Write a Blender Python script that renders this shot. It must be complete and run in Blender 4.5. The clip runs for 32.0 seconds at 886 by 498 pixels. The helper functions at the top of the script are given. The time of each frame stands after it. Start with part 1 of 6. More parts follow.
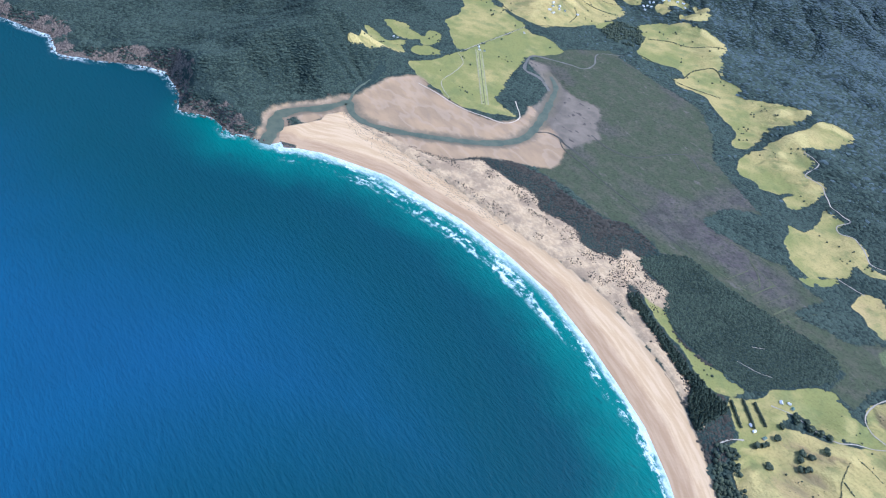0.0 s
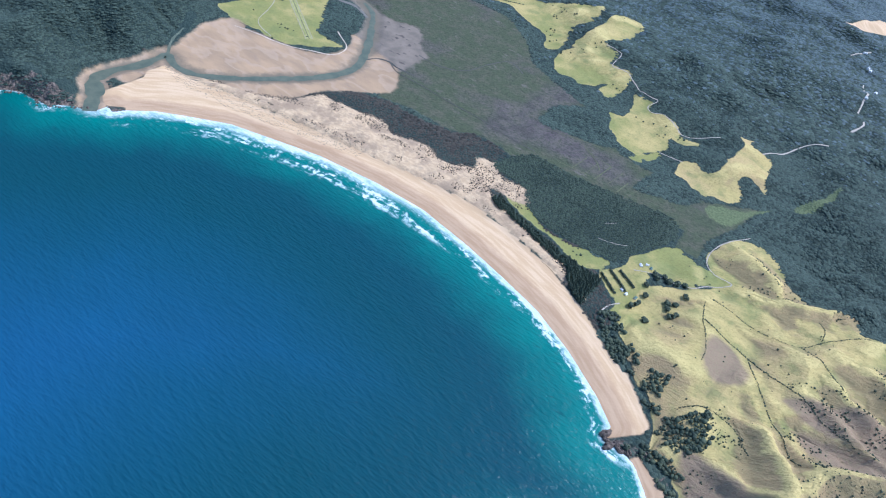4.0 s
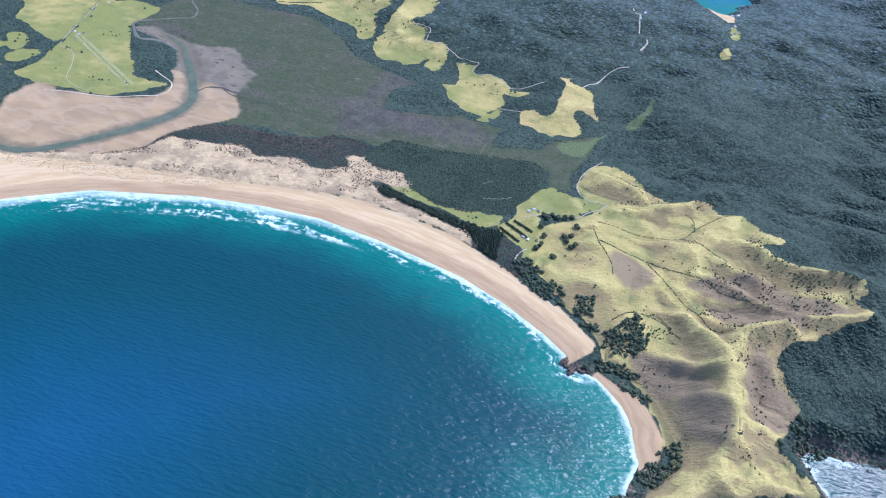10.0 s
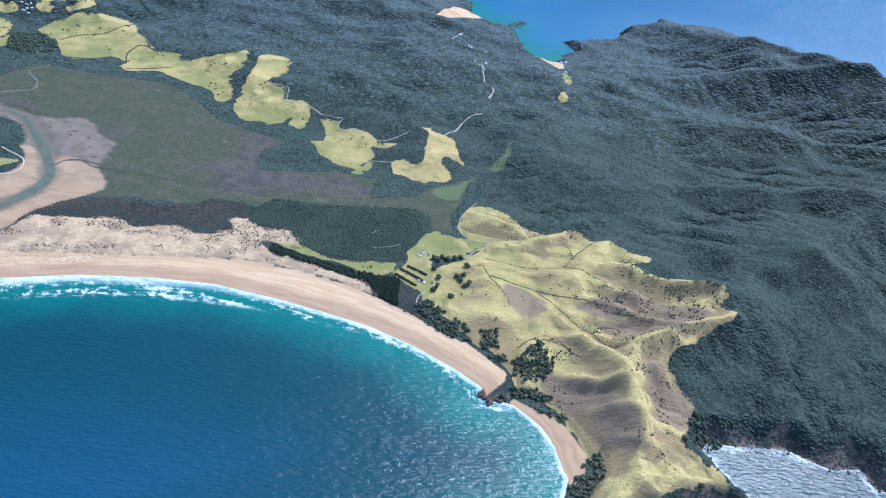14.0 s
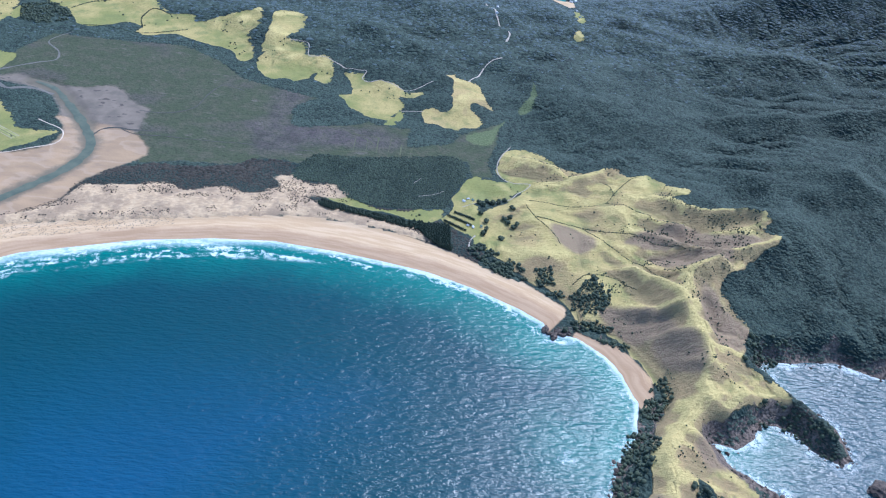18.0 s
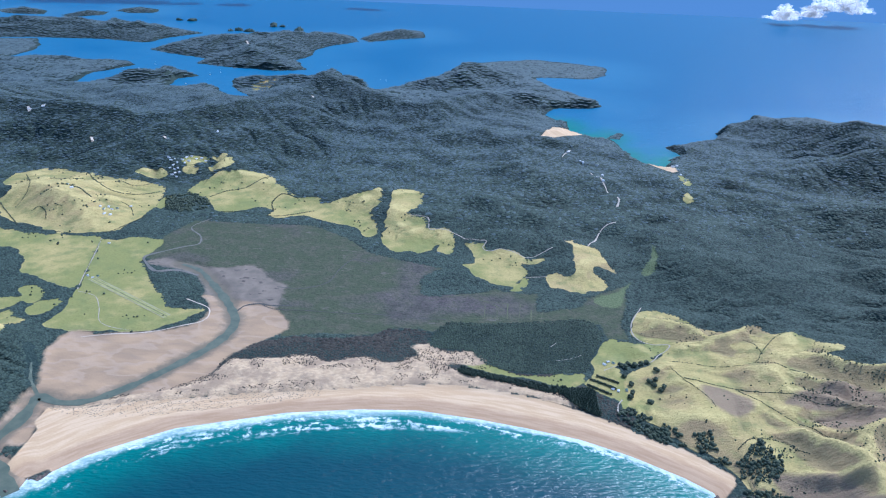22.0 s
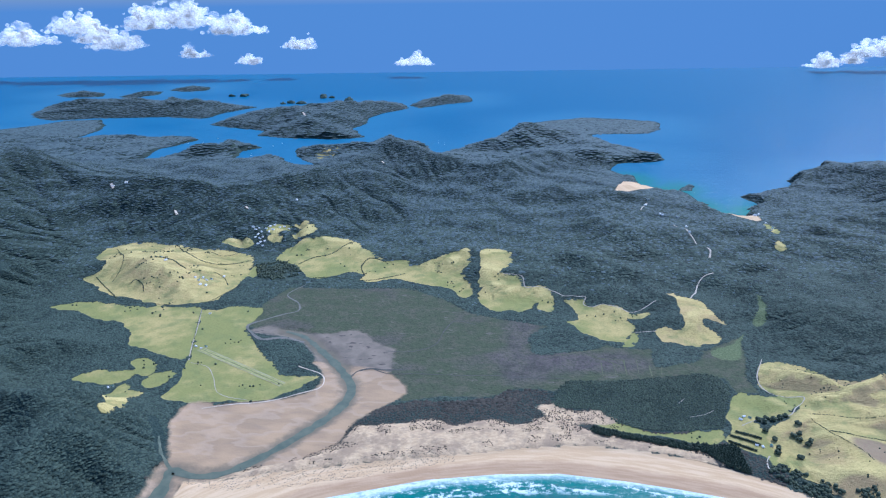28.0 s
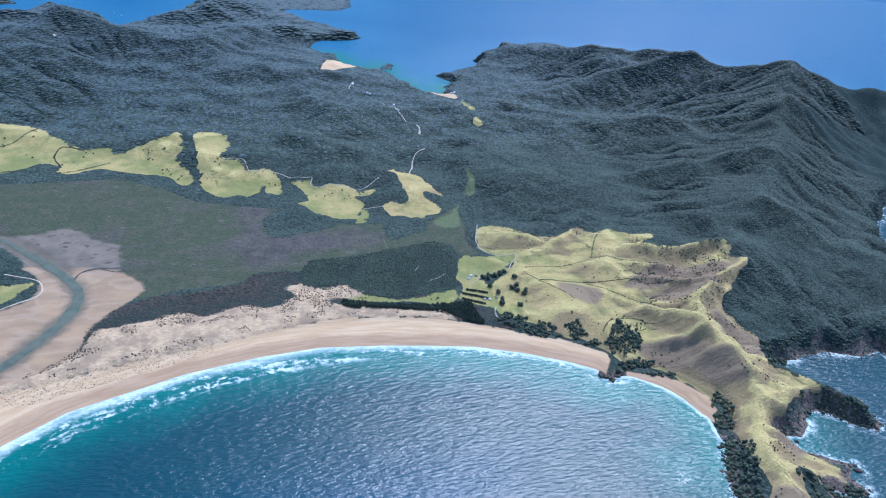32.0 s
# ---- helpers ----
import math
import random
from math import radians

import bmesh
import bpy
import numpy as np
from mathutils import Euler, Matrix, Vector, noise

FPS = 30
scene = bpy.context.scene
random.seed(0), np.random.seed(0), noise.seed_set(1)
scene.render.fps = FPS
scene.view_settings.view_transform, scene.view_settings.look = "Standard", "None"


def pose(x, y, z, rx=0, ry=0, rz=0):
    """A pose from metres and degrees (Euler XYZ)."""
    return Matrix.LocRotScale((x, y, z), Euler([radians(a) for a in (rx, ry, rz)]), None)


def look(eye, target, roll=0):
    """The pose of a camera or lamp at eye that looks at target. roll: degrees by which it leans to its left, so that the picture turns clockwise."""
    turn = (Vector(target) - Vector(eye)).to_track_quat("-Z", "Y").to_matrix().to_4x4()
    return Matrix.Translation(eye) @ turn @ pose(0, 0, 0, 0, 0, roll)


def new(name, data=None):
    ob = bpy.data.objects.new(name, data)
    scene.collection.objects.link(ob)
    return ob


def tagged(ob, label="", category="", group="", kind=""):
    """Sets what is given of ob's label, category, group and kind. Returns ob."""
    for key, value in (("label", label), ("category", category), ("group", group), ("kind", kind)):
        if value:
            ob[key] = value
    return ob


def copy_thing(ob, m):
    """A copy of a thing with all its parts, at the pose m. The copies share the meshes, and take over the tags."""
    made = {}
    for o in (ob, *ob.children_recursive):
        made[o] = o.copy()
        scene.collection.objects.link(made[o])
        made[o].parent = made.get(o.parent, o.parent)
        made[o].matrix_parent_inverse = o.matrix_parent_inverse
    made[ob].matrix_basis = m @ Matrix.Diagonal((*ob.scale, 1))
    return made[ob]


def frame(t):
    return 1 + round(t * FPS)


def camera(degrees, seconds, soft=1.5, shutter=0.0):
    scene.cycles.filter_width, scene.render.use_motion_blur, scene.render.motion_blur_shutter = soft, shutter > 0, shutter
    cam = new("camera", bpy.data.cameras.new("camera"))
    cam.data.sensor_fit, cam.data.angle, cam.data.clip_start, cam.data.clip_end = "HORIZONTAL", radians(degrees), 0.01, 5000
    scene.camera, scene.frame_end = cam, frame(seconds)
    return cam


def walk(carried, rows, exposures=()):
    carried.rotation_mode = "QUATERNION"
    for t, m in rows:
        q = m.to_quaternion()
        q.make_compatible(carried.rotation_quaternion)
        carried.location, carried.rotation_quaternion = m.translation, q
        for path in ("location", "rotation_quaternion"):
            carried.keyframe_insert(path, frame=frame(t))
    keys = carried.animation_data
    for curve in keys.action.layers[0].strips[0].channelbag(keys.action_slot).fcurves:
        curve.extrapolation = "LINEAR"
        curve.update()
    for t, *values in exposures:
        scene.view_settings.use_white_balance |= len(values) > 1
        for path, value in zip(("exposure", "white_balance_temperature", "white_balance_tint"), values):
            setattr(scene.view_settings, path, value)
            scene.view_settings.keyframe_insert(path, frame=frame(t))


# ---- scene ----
# A bay on a hilly island, seen from a light aircraft, built at about two fifths of its true size.
def aim(x, y, z, turn, tilt, roll):
    return Matrix.Translation((x, y, z)) @ pose(0, 0, 0, 0, 0, turn) @ pose(0, 0, 0, 90 + tilt) @ pose(0, 0, 0, 0, 0, roll)


PATH = [  # seconds, place in metres, turn to the left, tilt and roll in degrees
    (0.0, 362.64, 229.55, 623.74, 48.573, -39.947, 11.537),
    (0.5, 358.22, 218.58, 622.03, 45.840, -40.099, 12.001),
    (1.0, 353.82, 207.84, 620.44, 43.287, -40.287, 12.220),
    (1.5, 349.51, 197.39, 619.00, 40.738, -40.445, 12.438),
    (2.0, 345.45, 187.11, 617.75, 38.354, -40.556, 12.435),
    (2.5, 341.52, 177.14, 616.64, 36.003, -40.749, 12.522),
    (3.0, 337.63, 167.39, 615.71, 33.575, -41.046, 12.714),
    (3.5, 333.43, 158.42, 615.04, 31.111, -41.278, 13.137),
    (4.0, 328.99, 149.95, 614.62, 28.700, -41.413, 13.554),
    (4.5, 324.03, 141.90, 614.21, 26.305, -41.471, 13.927),
    (5.0, 318.42, 133.72, 613.88, 24.080, -41.509, 14.064),
    (5.5, 311.60, 125.43, 613.80, 22.082, -41.538, 13.911),
    (6.0, 303.81, 117.19, 614.16, 20.144, -41.611, 13.735),
    (6.5, 295.23, 109.20, 615.15, 18.096, -41.776, 13.805),
    (7.0, 286.34, 101.38, 616.51, 15.938, -42.006, 14.089),
    (7.5, 277.10, 93.77, 617.82, 13.683, -42.397, 14.489),
    (8.0, 267.59, 86.32, 618.82, 11.457, -42.656, 14.815),
    (8.5, 257.74, 79.32, 619.43, 9.570, -42.574, 14.680),
    (9.0, 247.62, 72.80, 619.69, 8.347, -41.997, 14.079),
    (9.5, 237.26, 66.83, 619.69, 8.352, -40.933, 11.951),
    (10.0, 226.78, 61.55, 619.52, 9.787, -39.348, 8.731),
    (10.5, 216.46, 56.74, 619.33, 11.535, -37.697, 5.832),
    (11.0, 206.40, 52.16, 619.33, 11.944, -35.554, 3.765),
    (11.5, 196.64, 47.65, 619.42, 10.329, -34.070, 3.738),
    (12.0, 186.94, 42.89, 619.62, 9.974, -34.350, 2.743),
    (12.5, 177.32, 37.92, 619.88, 8.516, -34.484, 2.531),
    (13.0, 167.70, 33.04, 619.90, 3.325, -33.187, 5.358),
    (13.5, 157.88, 28.72, 619.48, -0.760, -32.286, 8.387),
    (14.0, 148.11, 24.53, 618.86, -4.670, -33.313, 11.215),
    (14.5, 138.65, 21.03, 618.17, -8.045, -36.580, 13.730),
    (15.0, 129.47, 18.17, 617.53, -9.768, -40.737, 15.748),
    (15.5, 120.25, 15.41, 617.04, -10.612, -44.931, 17.524),
    (16.0, 110.50, 12.10, 616.77, -11.394, -47.590, 18.520),
    (16.5, 99.88, 8.29, 616.57, -11.738, -47.533, 18.000),
    (17.0, 88.67, 4.89, 615.95, -11.168, -45.286, 16.025),
    (17.5, 77.15, 2.83, 614.37, -9.208, -41.379, 12.655),
    (18.0, 65.57, 1.75, 612.14, -6.395, -36.817, 8.609),
    (18.5, 54.14, 1.00, 609.77, -4.912, -32.465, 5.818),
    (19.0, 43.00, 0.55, 607.54, -3.898, -29.038, 4.325),
    (19.5, 32.20, 0.16, 605.50, -3.158, -26.839, 3.822),
    (20.0, 21.48, -0.10, 603.58, -1.894, -25.794, 3.325),
    (20.5, 10.81, -0.22, 601.68, -0.471, -25.302, 2.269),
    (21.0, 0.05, 0.02, 599.92, 0.004, -24.390, 2.210),
    (21.5, -10.84, 0.56, 598.41, 0.715, -24.054, 2.370),
    (22.0, -21.73, 0.63, 597.41, 1.717, -24.508, 2.409),
    (22.5, -32.62, -0.04, 596.82, 2.368, -25.241, 2.339),
    (23.0, -43.56, -1.15, 596.32, 2.214, -25.891, 2.359),
    (23.5, -54.63, -2.28, 595.62, 1.655, -26.592, 2.171),
    (24.0, -65.94, -3.18, 594.77, 1.514, -27.086, 1.914),
    (24.5, -77.46, -3.67, 593.69, 2.525, -26.655, 1.087),
    (25.0, -88.93, -3.32, 592.50, 3.321, -25.082, 0.259),
    (25.5, -100.19, -2.50, 591.32, 3.313, -23.275, 0.026),
    (26.0, -111.31, -1.35, 590.39, 3.550, -21.538, -0.047),
    (26.5, -122.40, -0.11, 589.56, 4.150, -20.313, -0.721),
    (27.0, -133.28, 1.04, 588.61, 4.663, -19.465, -1.131),
    (27.5, -143.88, 1.97, 587.41, 4.766, -19.321, -1.095),
    (28.0, -154.44, 2.59, 585.93, 4.100, -19.805, -0.740),
    (28.5, -165.22, 2.83, 584.15, 2.311, -20.839, -0.192),
    (29.0, -176.17, 2.86, 582.22, -0.158, -22.123, 0.410),
    (29.5, -187.68, 3.40, 582.00, -4.235, -23.234, 1.636),
    (30.0, -199.26, 3.82, 581.68, -8.776, -24.014, 2.956),
    (30.5, -210.81, 4.20, 581.80, -13.244, -25.123, 4.445),
    (31.0, -222.10, 4.35, 582.78, -17.113, -26.467, 5.440),
    (31.5, -232.77, 3.85, 584.92, -20.605, -26.873, 6.113),
    (32.0, -242.98, 2.73, 586.99, -22.528, -27.657, 6.496),
]

cam = camera(61.01, 32.0, 1.2)
walk(cam, [(row[0], aim(*row[1:])) for row in PATH], [(0.0, 0.56, 5200, 16), (12.0, 0.56, 5250, 16), (20.0, 0.46, 5050, 15.5), (28.0, 0.37, 5000, 15.5), (32.0, 0.37, 5000, 15.5)])

# ---- light ----
SUN_HIGH, SUN_TURN = 51.0, -41.0  # degrees above the horizon, and to the left of +y
world = bpy.data.worlds.new("sky")
scene.world = world
world.use_nodes = True
wn, wl = world.node_tree.nodes, world.node_tree.links
sky = wn.new("ShaderNodeTexSky")
sky.sky_type, sky.sun_disc = "NISHITA", False
sky.sun_elevation, sky.sun_rotation = radians(SUN_HIGH), radians(-SUN_TURN)
sky.altitude, sky.air_density, sky.dust_density, sky.ozone_density = 100, 1.1, 1.3, 1.6
# Below the horizon the sky goes on as the hazy open sea.
place = wn.new("ShaderNodeTexCoord")
split = wn.new("ShaderNodeSeparateXYZ")
wl.new(place.outputs["Generated"], split.inputs[0])
band = wn.new("ShaderNodeMapRange")
band.inputs["From Min"].default_value, band.inputs["From Max"].default_value = -0.03, 0.02
wl.new(split.outputs["Z"], band.inputs["Value"])
blend = wn.new("ShaderNodeMix")
blend.data_type = "RGBA"
blend.inputs["A"].default_value = (0.62, 1.35, 2.55, 1)
wl.new(band.outputs["Result"], blend.inputs["Factor"])
wl.new(sky.outputs[0], blend.inputs["B"])
wl.new(blend.outputs["Result"], wn["Background"].inputs["Color"])
wn["Background"].inputs["Strength"].default_value = 0.15
sun = new("sun", bpy.data.lights.new("sun", "SUN"))
sun.data.energy, sun.data.angle, sun.data.color = 3.0, radians(0.53), (1.0, 0.95, 0.88)
toward = Vector((-math.sin(radians(SUN_TURN)) * math.cos(radians(SUN_HIGH)), math.cos(radians(SUN_TURN)) * math.cos(radians(SUN_HIGH)), math.sin(radians(SUN_HIGH))))
sun.matrix_world = look(toward * 900, (0, 0, 0))


# ---- plan, in metres ----
SHORE_WEST = [(-508, 610), (-543, 571), (-580, 573), (-622, 534), (-669, 548), (-732, 554), (-781, 508), (-804, 458), (-843, 414), (-908, 421), (-952, 388)]
SHORE_BEACH = [(280, 662), (279, 680), (250, 703), (194, 736), (135, 762), (74, 777), (11, 790), (-69, 801), (-146, 796), (-236, 780)]
SHORE_SPIT = [(-364, 736), (-409, 705), (-446, 678), (-472, 647), (-478, 631), (-496, 636), (-495, 617)]
SHORE_COVE = [(340, 332), (326, 338), (295, 345), (268, 338), (258, 357), (267, 372), (282, 388), (307, 404), (318, 445), (330, 475), (362, 516), (371, 546), (375, 560), (363, 600), (348, 628), (318, 659)]
SHORE_EAST = [(794, 586), (765, 595), (738, 604), (731, 629), (694, 626), (662, 641), (627, 645), (586, 645), (547, 638), (534, 623), (541, 609), (554, 591), (560, 575), (575, 561), (593, 541), (596, 518), (594, 499), (579, 489), (564, 499), (551, 512), (539, 530), (523, 540), (506, 542), (493, 524), (467, 506), (442, 510), (448, 499), (454, 478), (465, 469), (480, 455), (491, 446), (470, 433), (474, 417), (475, 406), (461, 402), (440, 420), (426, 423), (433, 401), (444, 380), (443, 364), (412, 360), (400, 374), (393, 363), (381, 345)]
SHORE_BAY = [(-36, 3037), (-8, 3224), (103, 3292), (236, 3350), (428, 3308), (519, 3262), (543, 3194), (512, 3065), (449, 2993), (359, 2988), (270, 2983), (224, 2959), (237, 2852), (263, 2742), (339, 2698), (394, 2605), (417, 2544), (367, 2503), (277, 2492), (245, 2486), (205, 2379), (238, 2347), (272, 2330), (287, 2235), (253, 2213), (279, 2176), (317, 2142), (351, 2152), (382, 2149), (395, 2086), (405, 1998), (416, 1933), (435, 1916), (469, 1890), (487, 1886), (517, 1948), (558, 2005), (553, 2057), (534, 2079), (606, 2121), (680, 2152), (730, 2228), (725, 2269), (789, 2293), (829, 2308), (821, 2337), (860, 2360), (1112, 2415)]
SHORE_INLET = [(-2185, 3124), (-2135, 3181), (-2093, 3287), (-1940, 3297), (-1846, 3171), (-1819, 3034), (-1835, 2874), (-1762, 2956), (-1640, 2932), (-1508, 2917), (-1372, 2925), (-1326, 2860), (-1358, 2745), (-1405, 2688), (-1388, 2557), (-1439, 2466), (-1385, 2492), (-1283, 2569), (-1226, 2634), (-1198, 2707), (-1196, 2782), (-1175, 2826), (-1075, 2768), (-1020, 2711), (-1078, 2649), (-1056, 2489), (-1009, 2526), (-965, 2600), (-845, 2467), (-731, 2399), (-792, 2487), (-856, 2570), (-880, 2693), (-841, 2762), (-715, 2710), (-623, 2830), (-569, 2958), (-490, 2817), (-408, 2721), (-380, 2548), (-280, 2685)]
ISLE_NEAR = [(-1384, 3181), (-1366, 3341), (-1288, 3477), (-1159, 3592), (-987, 3647), (-852, 3713), (-715, 3804), (-614, 3762), (-573, 3616), (-664, 3473), (-715, 3360), (-711, 3195), (-749, 3098), (-668, 2914), (-779, 2871), (-965, 2896), (-1103, 2926), (-1099, 3036), (-1248, 3102)]
ISLE_LONG = [(-2354, 3455), (-2412, 3678), (-2294, 3784), (-2042, 3799), (-1810, 3813), (-1656, 3822), (-1467, 3735), (-1325, 3650), (-1419, 3490), (-1468, 3335), (-1711, 3369), (-1960, 3335), (-2149, 3294), (-2263, 3336)]
ISLE_FAR = [(-2203, 4001), (-2153, 4118), (-2039, 4199), (-1999, 4084), (-2088, 3980)]
ISLE_TOP = [(-2591, 4092), (-2514, 4186), (-2345, 4136), (-2291, 4009), (-2467, 3985)]
FAR_ROCKS = [(-1573, 4011), (-1503, 4015), (-1060, 3961), (-1013, 3951), (-1131, 3755), (-906, 3854), (-1222, 3750), (-1187, 3776)]
ISLE_REEF = [(-577, 3695), (-530, 3864), (-424, 3986), (-286, 3994), (-277, 3806), (-439, 3703), (-522, 3619)]
ISLE_KNOB = [(382, 2153), (402, 2193), (424, 2221), (435, 2190), (410, 2142)]
SAND_BEACH = [(311, 709), (288, 730), (261, 754), (218, 775), (188, 795), (141, 819), (109, 834), (60, 851), (-9, 873), (-78, 884), (-147, 888), (-214, 885), (-270, 855), (-381, 804), (-479, 768), (-535, 763), (-536, 729), (-473, 647), (-225, 758), (2, 768), (195, 719), (279, 660), (308, 694)]
SAND_COVE = [(317, 669), (338, 657), (359, 652), (376, 633), (395, 597), (391, 570), (374, 546), (358, 580), (334, 632), (306, 649)]
ESTUARY = [(-605, 887), (-598, 940), (-551, 939), (-502, 947), (-446, 966), (-418, 998), (-424, 1045), (-443, 1073), (-355, 1057), (-311, 1036), (-282, 982), (-323, 930), (-348, 894), (-358, 848), (-377, 819), (-428, 791), (-497, 771), (-546, 762), (-578, 816), (-594, 858)]
MUDFLAT = [(-583, 1181), (-554, 1199), (-508, 1188), (-450, 1172), (-407, 1189), (-377, 1177), (-344, 1137), (-317, 1121), (-316, 1078), (-317, 1042), (-367, 1024), (-424, 1043), (-453, 1101), (-488, 1150), (-549, 1166)]
MARSH = [(-598, 1200), (-593, 1297), (-563, 1381), (-416, 1380), (-322, 1385), (-245, 1331), (-193, 1268), (-120, 1241), (-20, 1208), (51, 1143), (100, 1141), (194, 1138), (266, 1191), (257, 1118), (236, 1055), (241, 1004), (207, 1004), (200, 1045), (78, 1034), (-26, 1018), (-73, 988), (-141, 975), (-231, 972), (-289, 957), (-311, 1027), (-481, 1148)]
PLANTATION = [(-61, 955), (-62, 980), (-38, 1028), (1, 1032), (51, 1035), (99, 1047), (136, 1055), (179, 1061), (198, 1042), (200, 1008), (179, 954), (166, 915), (148, 909), (102, 901), (58, 902), (20, 918), (2, 946), (-37, 952)]
RUNWAY_FIELD = [(-696, 1257), (-672, 1269), (-648, 1282), (-591, 1277), (-589, 1218), (-592, 1185), (-552, 1121), (-512, 1068), (-493, 1037), (-472, 1020), (-450, 1027), (-422, 1026), (-437, 1004), (-458, 974), (-482, 956), (-514, 949), (-553, 944), (-592, 939), (-641, 945), (-646, 974), (-638, 998), (-648, 1034), (-649, 1073), (-662, 1128), (-680, 1188)]
WEST_FIELD = [(-1004, 1261), (-978, 1281), (-931, 1293), (-863, 1279), (-793, 1274), (-708, 1274), (-686, 1204), (-665, 1128), (-656, 1073), (-686, 1078), (-721, 1089), (-750, 1109), (-777, 1122), (-795, 1166), (-832, 1203), (-883, 1217), (-936, 1248), (-977, 1254)]
CREEK_FIELD = [(-811, 994), (-792, 1026), (-756, 1030), (-726, 1027), (-718, 1005), (-739, 986)]
LOW_FIELD = [(-796, 947), (-771, 955), (-730, 957), (-726, 983), (-718, 999), (-701, 970), (-680, 966), (-676, 929), (-668, 889), (-668, 845), (-679, 843), (-686, 866), (-746, 924)]
HILL_FIELD = [(-1009, 1405), (-986, 1424), (-989, 1470), (-1034, 1507), (-1027, 1593), (-976, 1612), (-919, 1596), (-883, 1587), (-841, 1572), (-794, 1564), (-749, 1561), (-697, 1560), (-676, 1494), (-669, 1428), (-674, 1376), (-683, 1336), (-695, 1307), (-739, 1286), (-799, 1286), (-866, 1315), (-909, 1323), (-961, 1368)]
SMALL_FIELD = [(-779, 1603), (-755, 1629), (-723, 1627), (-710, 1601), (-738, 1591), (-760, 1592)]
VILLAGE_FIELD = [(-697, 1673), (-683, 1693), (-658, 1711), (-642, 1693), (-661, 1663), (-682, 1656)]
LONG_FIELD = [(-636, 1532), (-632, 1593), (-604, 1636), (-555, 1654), (-483, 1661), (-457, 1599), (-421, 1569), (-389, 1530), (-336, 1519), (-340, 1458), (-398, 1444), (-424, 1453), (-451, 1467), (-494, 1438), (-527, 1426), (-569, 1478), (-604, 1510)]
BEND_FIELD = [(-427, 1438), (-387, 1499), (-314, 1506), (-216, 1560), (-202, 1507), (-218, 1455), (-192, 1374), (-209, 1341), (-245, 1387), (-292, 1402), (-350, 1430), (-405, 1413)]
NORTH_FIELD = [(-184, 1382), (-181, 1473), (-178, 1566), (-140, 1599), (-114, 1532), (-121, 1476), (-140, 1438), (-112, 1417), (-138, 1395), (-169, 1385)]
RIVER_FIELD = [(-168, 1296), (-185, 1360), (-161, 1396), (-124, 1412), (-107, 1427), (-94, 1402), (-102, 1379), (-77, 1376), (-64, 1386), (-42, 1359), (-41, 1310), (-44, 1281), (-67, 1293), (-70, 1321), (-97, 1283), (-123, 1286), (-144, 1281)]
MEADOW = [(-22, 1237), (-12, 1245), (0, 1258), (-7, 1297), (-22, 1332), (5, 1328), (21, 1331), (17, 1310), (27, 1299), (50, 1301), (81, 1282), (102, 1267), (130, 1278), (134, 1266), (118, 1250), (99, 1246), (74, 1270), (93, 1233), (93, 1205), (78, 1189), (72, 1166), (52, 1163), (25, 1177), (5, 1197)]
TAN_FIELD = [(173, 1334), (192, 1358), (198, 1331), (227, 1331), (241, 1298), (243, 1272), (256, 1238), (243, 1241), (226, 1244), (212, 1224), (229, 1206), (231, 1172), (213, 1161), (197, 1163), (185, 1148), (155, 1163), (133, 1166), (126, 1203), (151, 1213), (177, 1211), (184, 1237), (181, 1268), (184, 1316)]
STRIP_FIELD = [(-17, 910), (-16, 931), (20, 916), (62, 897), (106, 896), (137, 901), (160, 905), (152, 880), (139, 867), (106, 873), (64, 887), (21, 893)]
DUNE_MEADOW = [(-92, 952), (-68, 962), (-35, 941), (-5, 946), (22, 922), (14, 908), (-16, 912), (-43, 903)]
HOME_FIELD = [(172, 925), (203, 996), (228, 996), (290, 982), (267, 943), (216, 929), (178, 901)]
FARM_NORTH = [(277, 1096), (312, 1097), (351, 1047), (396, 1009), (436, 1028), (444, 1006), (452, 995), (480, 1004), (506, 969), (531, 946), (520, 931), (498, 925), (518, 894), (543, 879), (570, 865), (551, 795), (506, 770), (436, 765), (355, 800), (301, 781), (283, 749), (264, 761), (242, 783), (220, 803), (204, 822), (197, 840), (204, 869), (210, 895), (225, 909), (255, 930), (286, 974), (257, 994), (247, 1030)]
FARM_SOUTH = [(263, 773), (362, 814), (433, 764), (499, 724), (510, 692), (531, 665), (504, 616), (532, 582), (541, 551), (500, 551), (439, 518), (448, 495), (462, 462), (466, 432), (430, 410), (412, 443), (395, 438), (380, 398), (378, 337), (337, 332), (317, 366), (282, 371), (326, 406), (350, 435), (365, 491), (401, 568), (396, 595), (378, 640), (356, 666), (325, 678), (310, 715), (278, 755)]
CHANNEL = [(-497, 610), (-514, 626), (-533, 643), (-559, 660), (-565, 694), (-557, 729), (-559, 767), (-559, 781), (-526, 771), (-493, 778), (-465, 802), (-435, 839), (-408, 878), (-383, 919), (-368, 963), (-369, 1000), (-387, 1037), (-415, 1080), (-447, 1122), (-481, 1163), (-519, 1183)]
CREEK = [(-476, 1143), (-520, 1154), (-552, 1147), (-579, 1173), (-593, 1200), (-570, 1225), (-542, 1249), (-518, 1267), (-527, 1302), (-558, 1341), (-534, 1392)]
RUNWAY = [(-647, 1108), (-474, 996)]
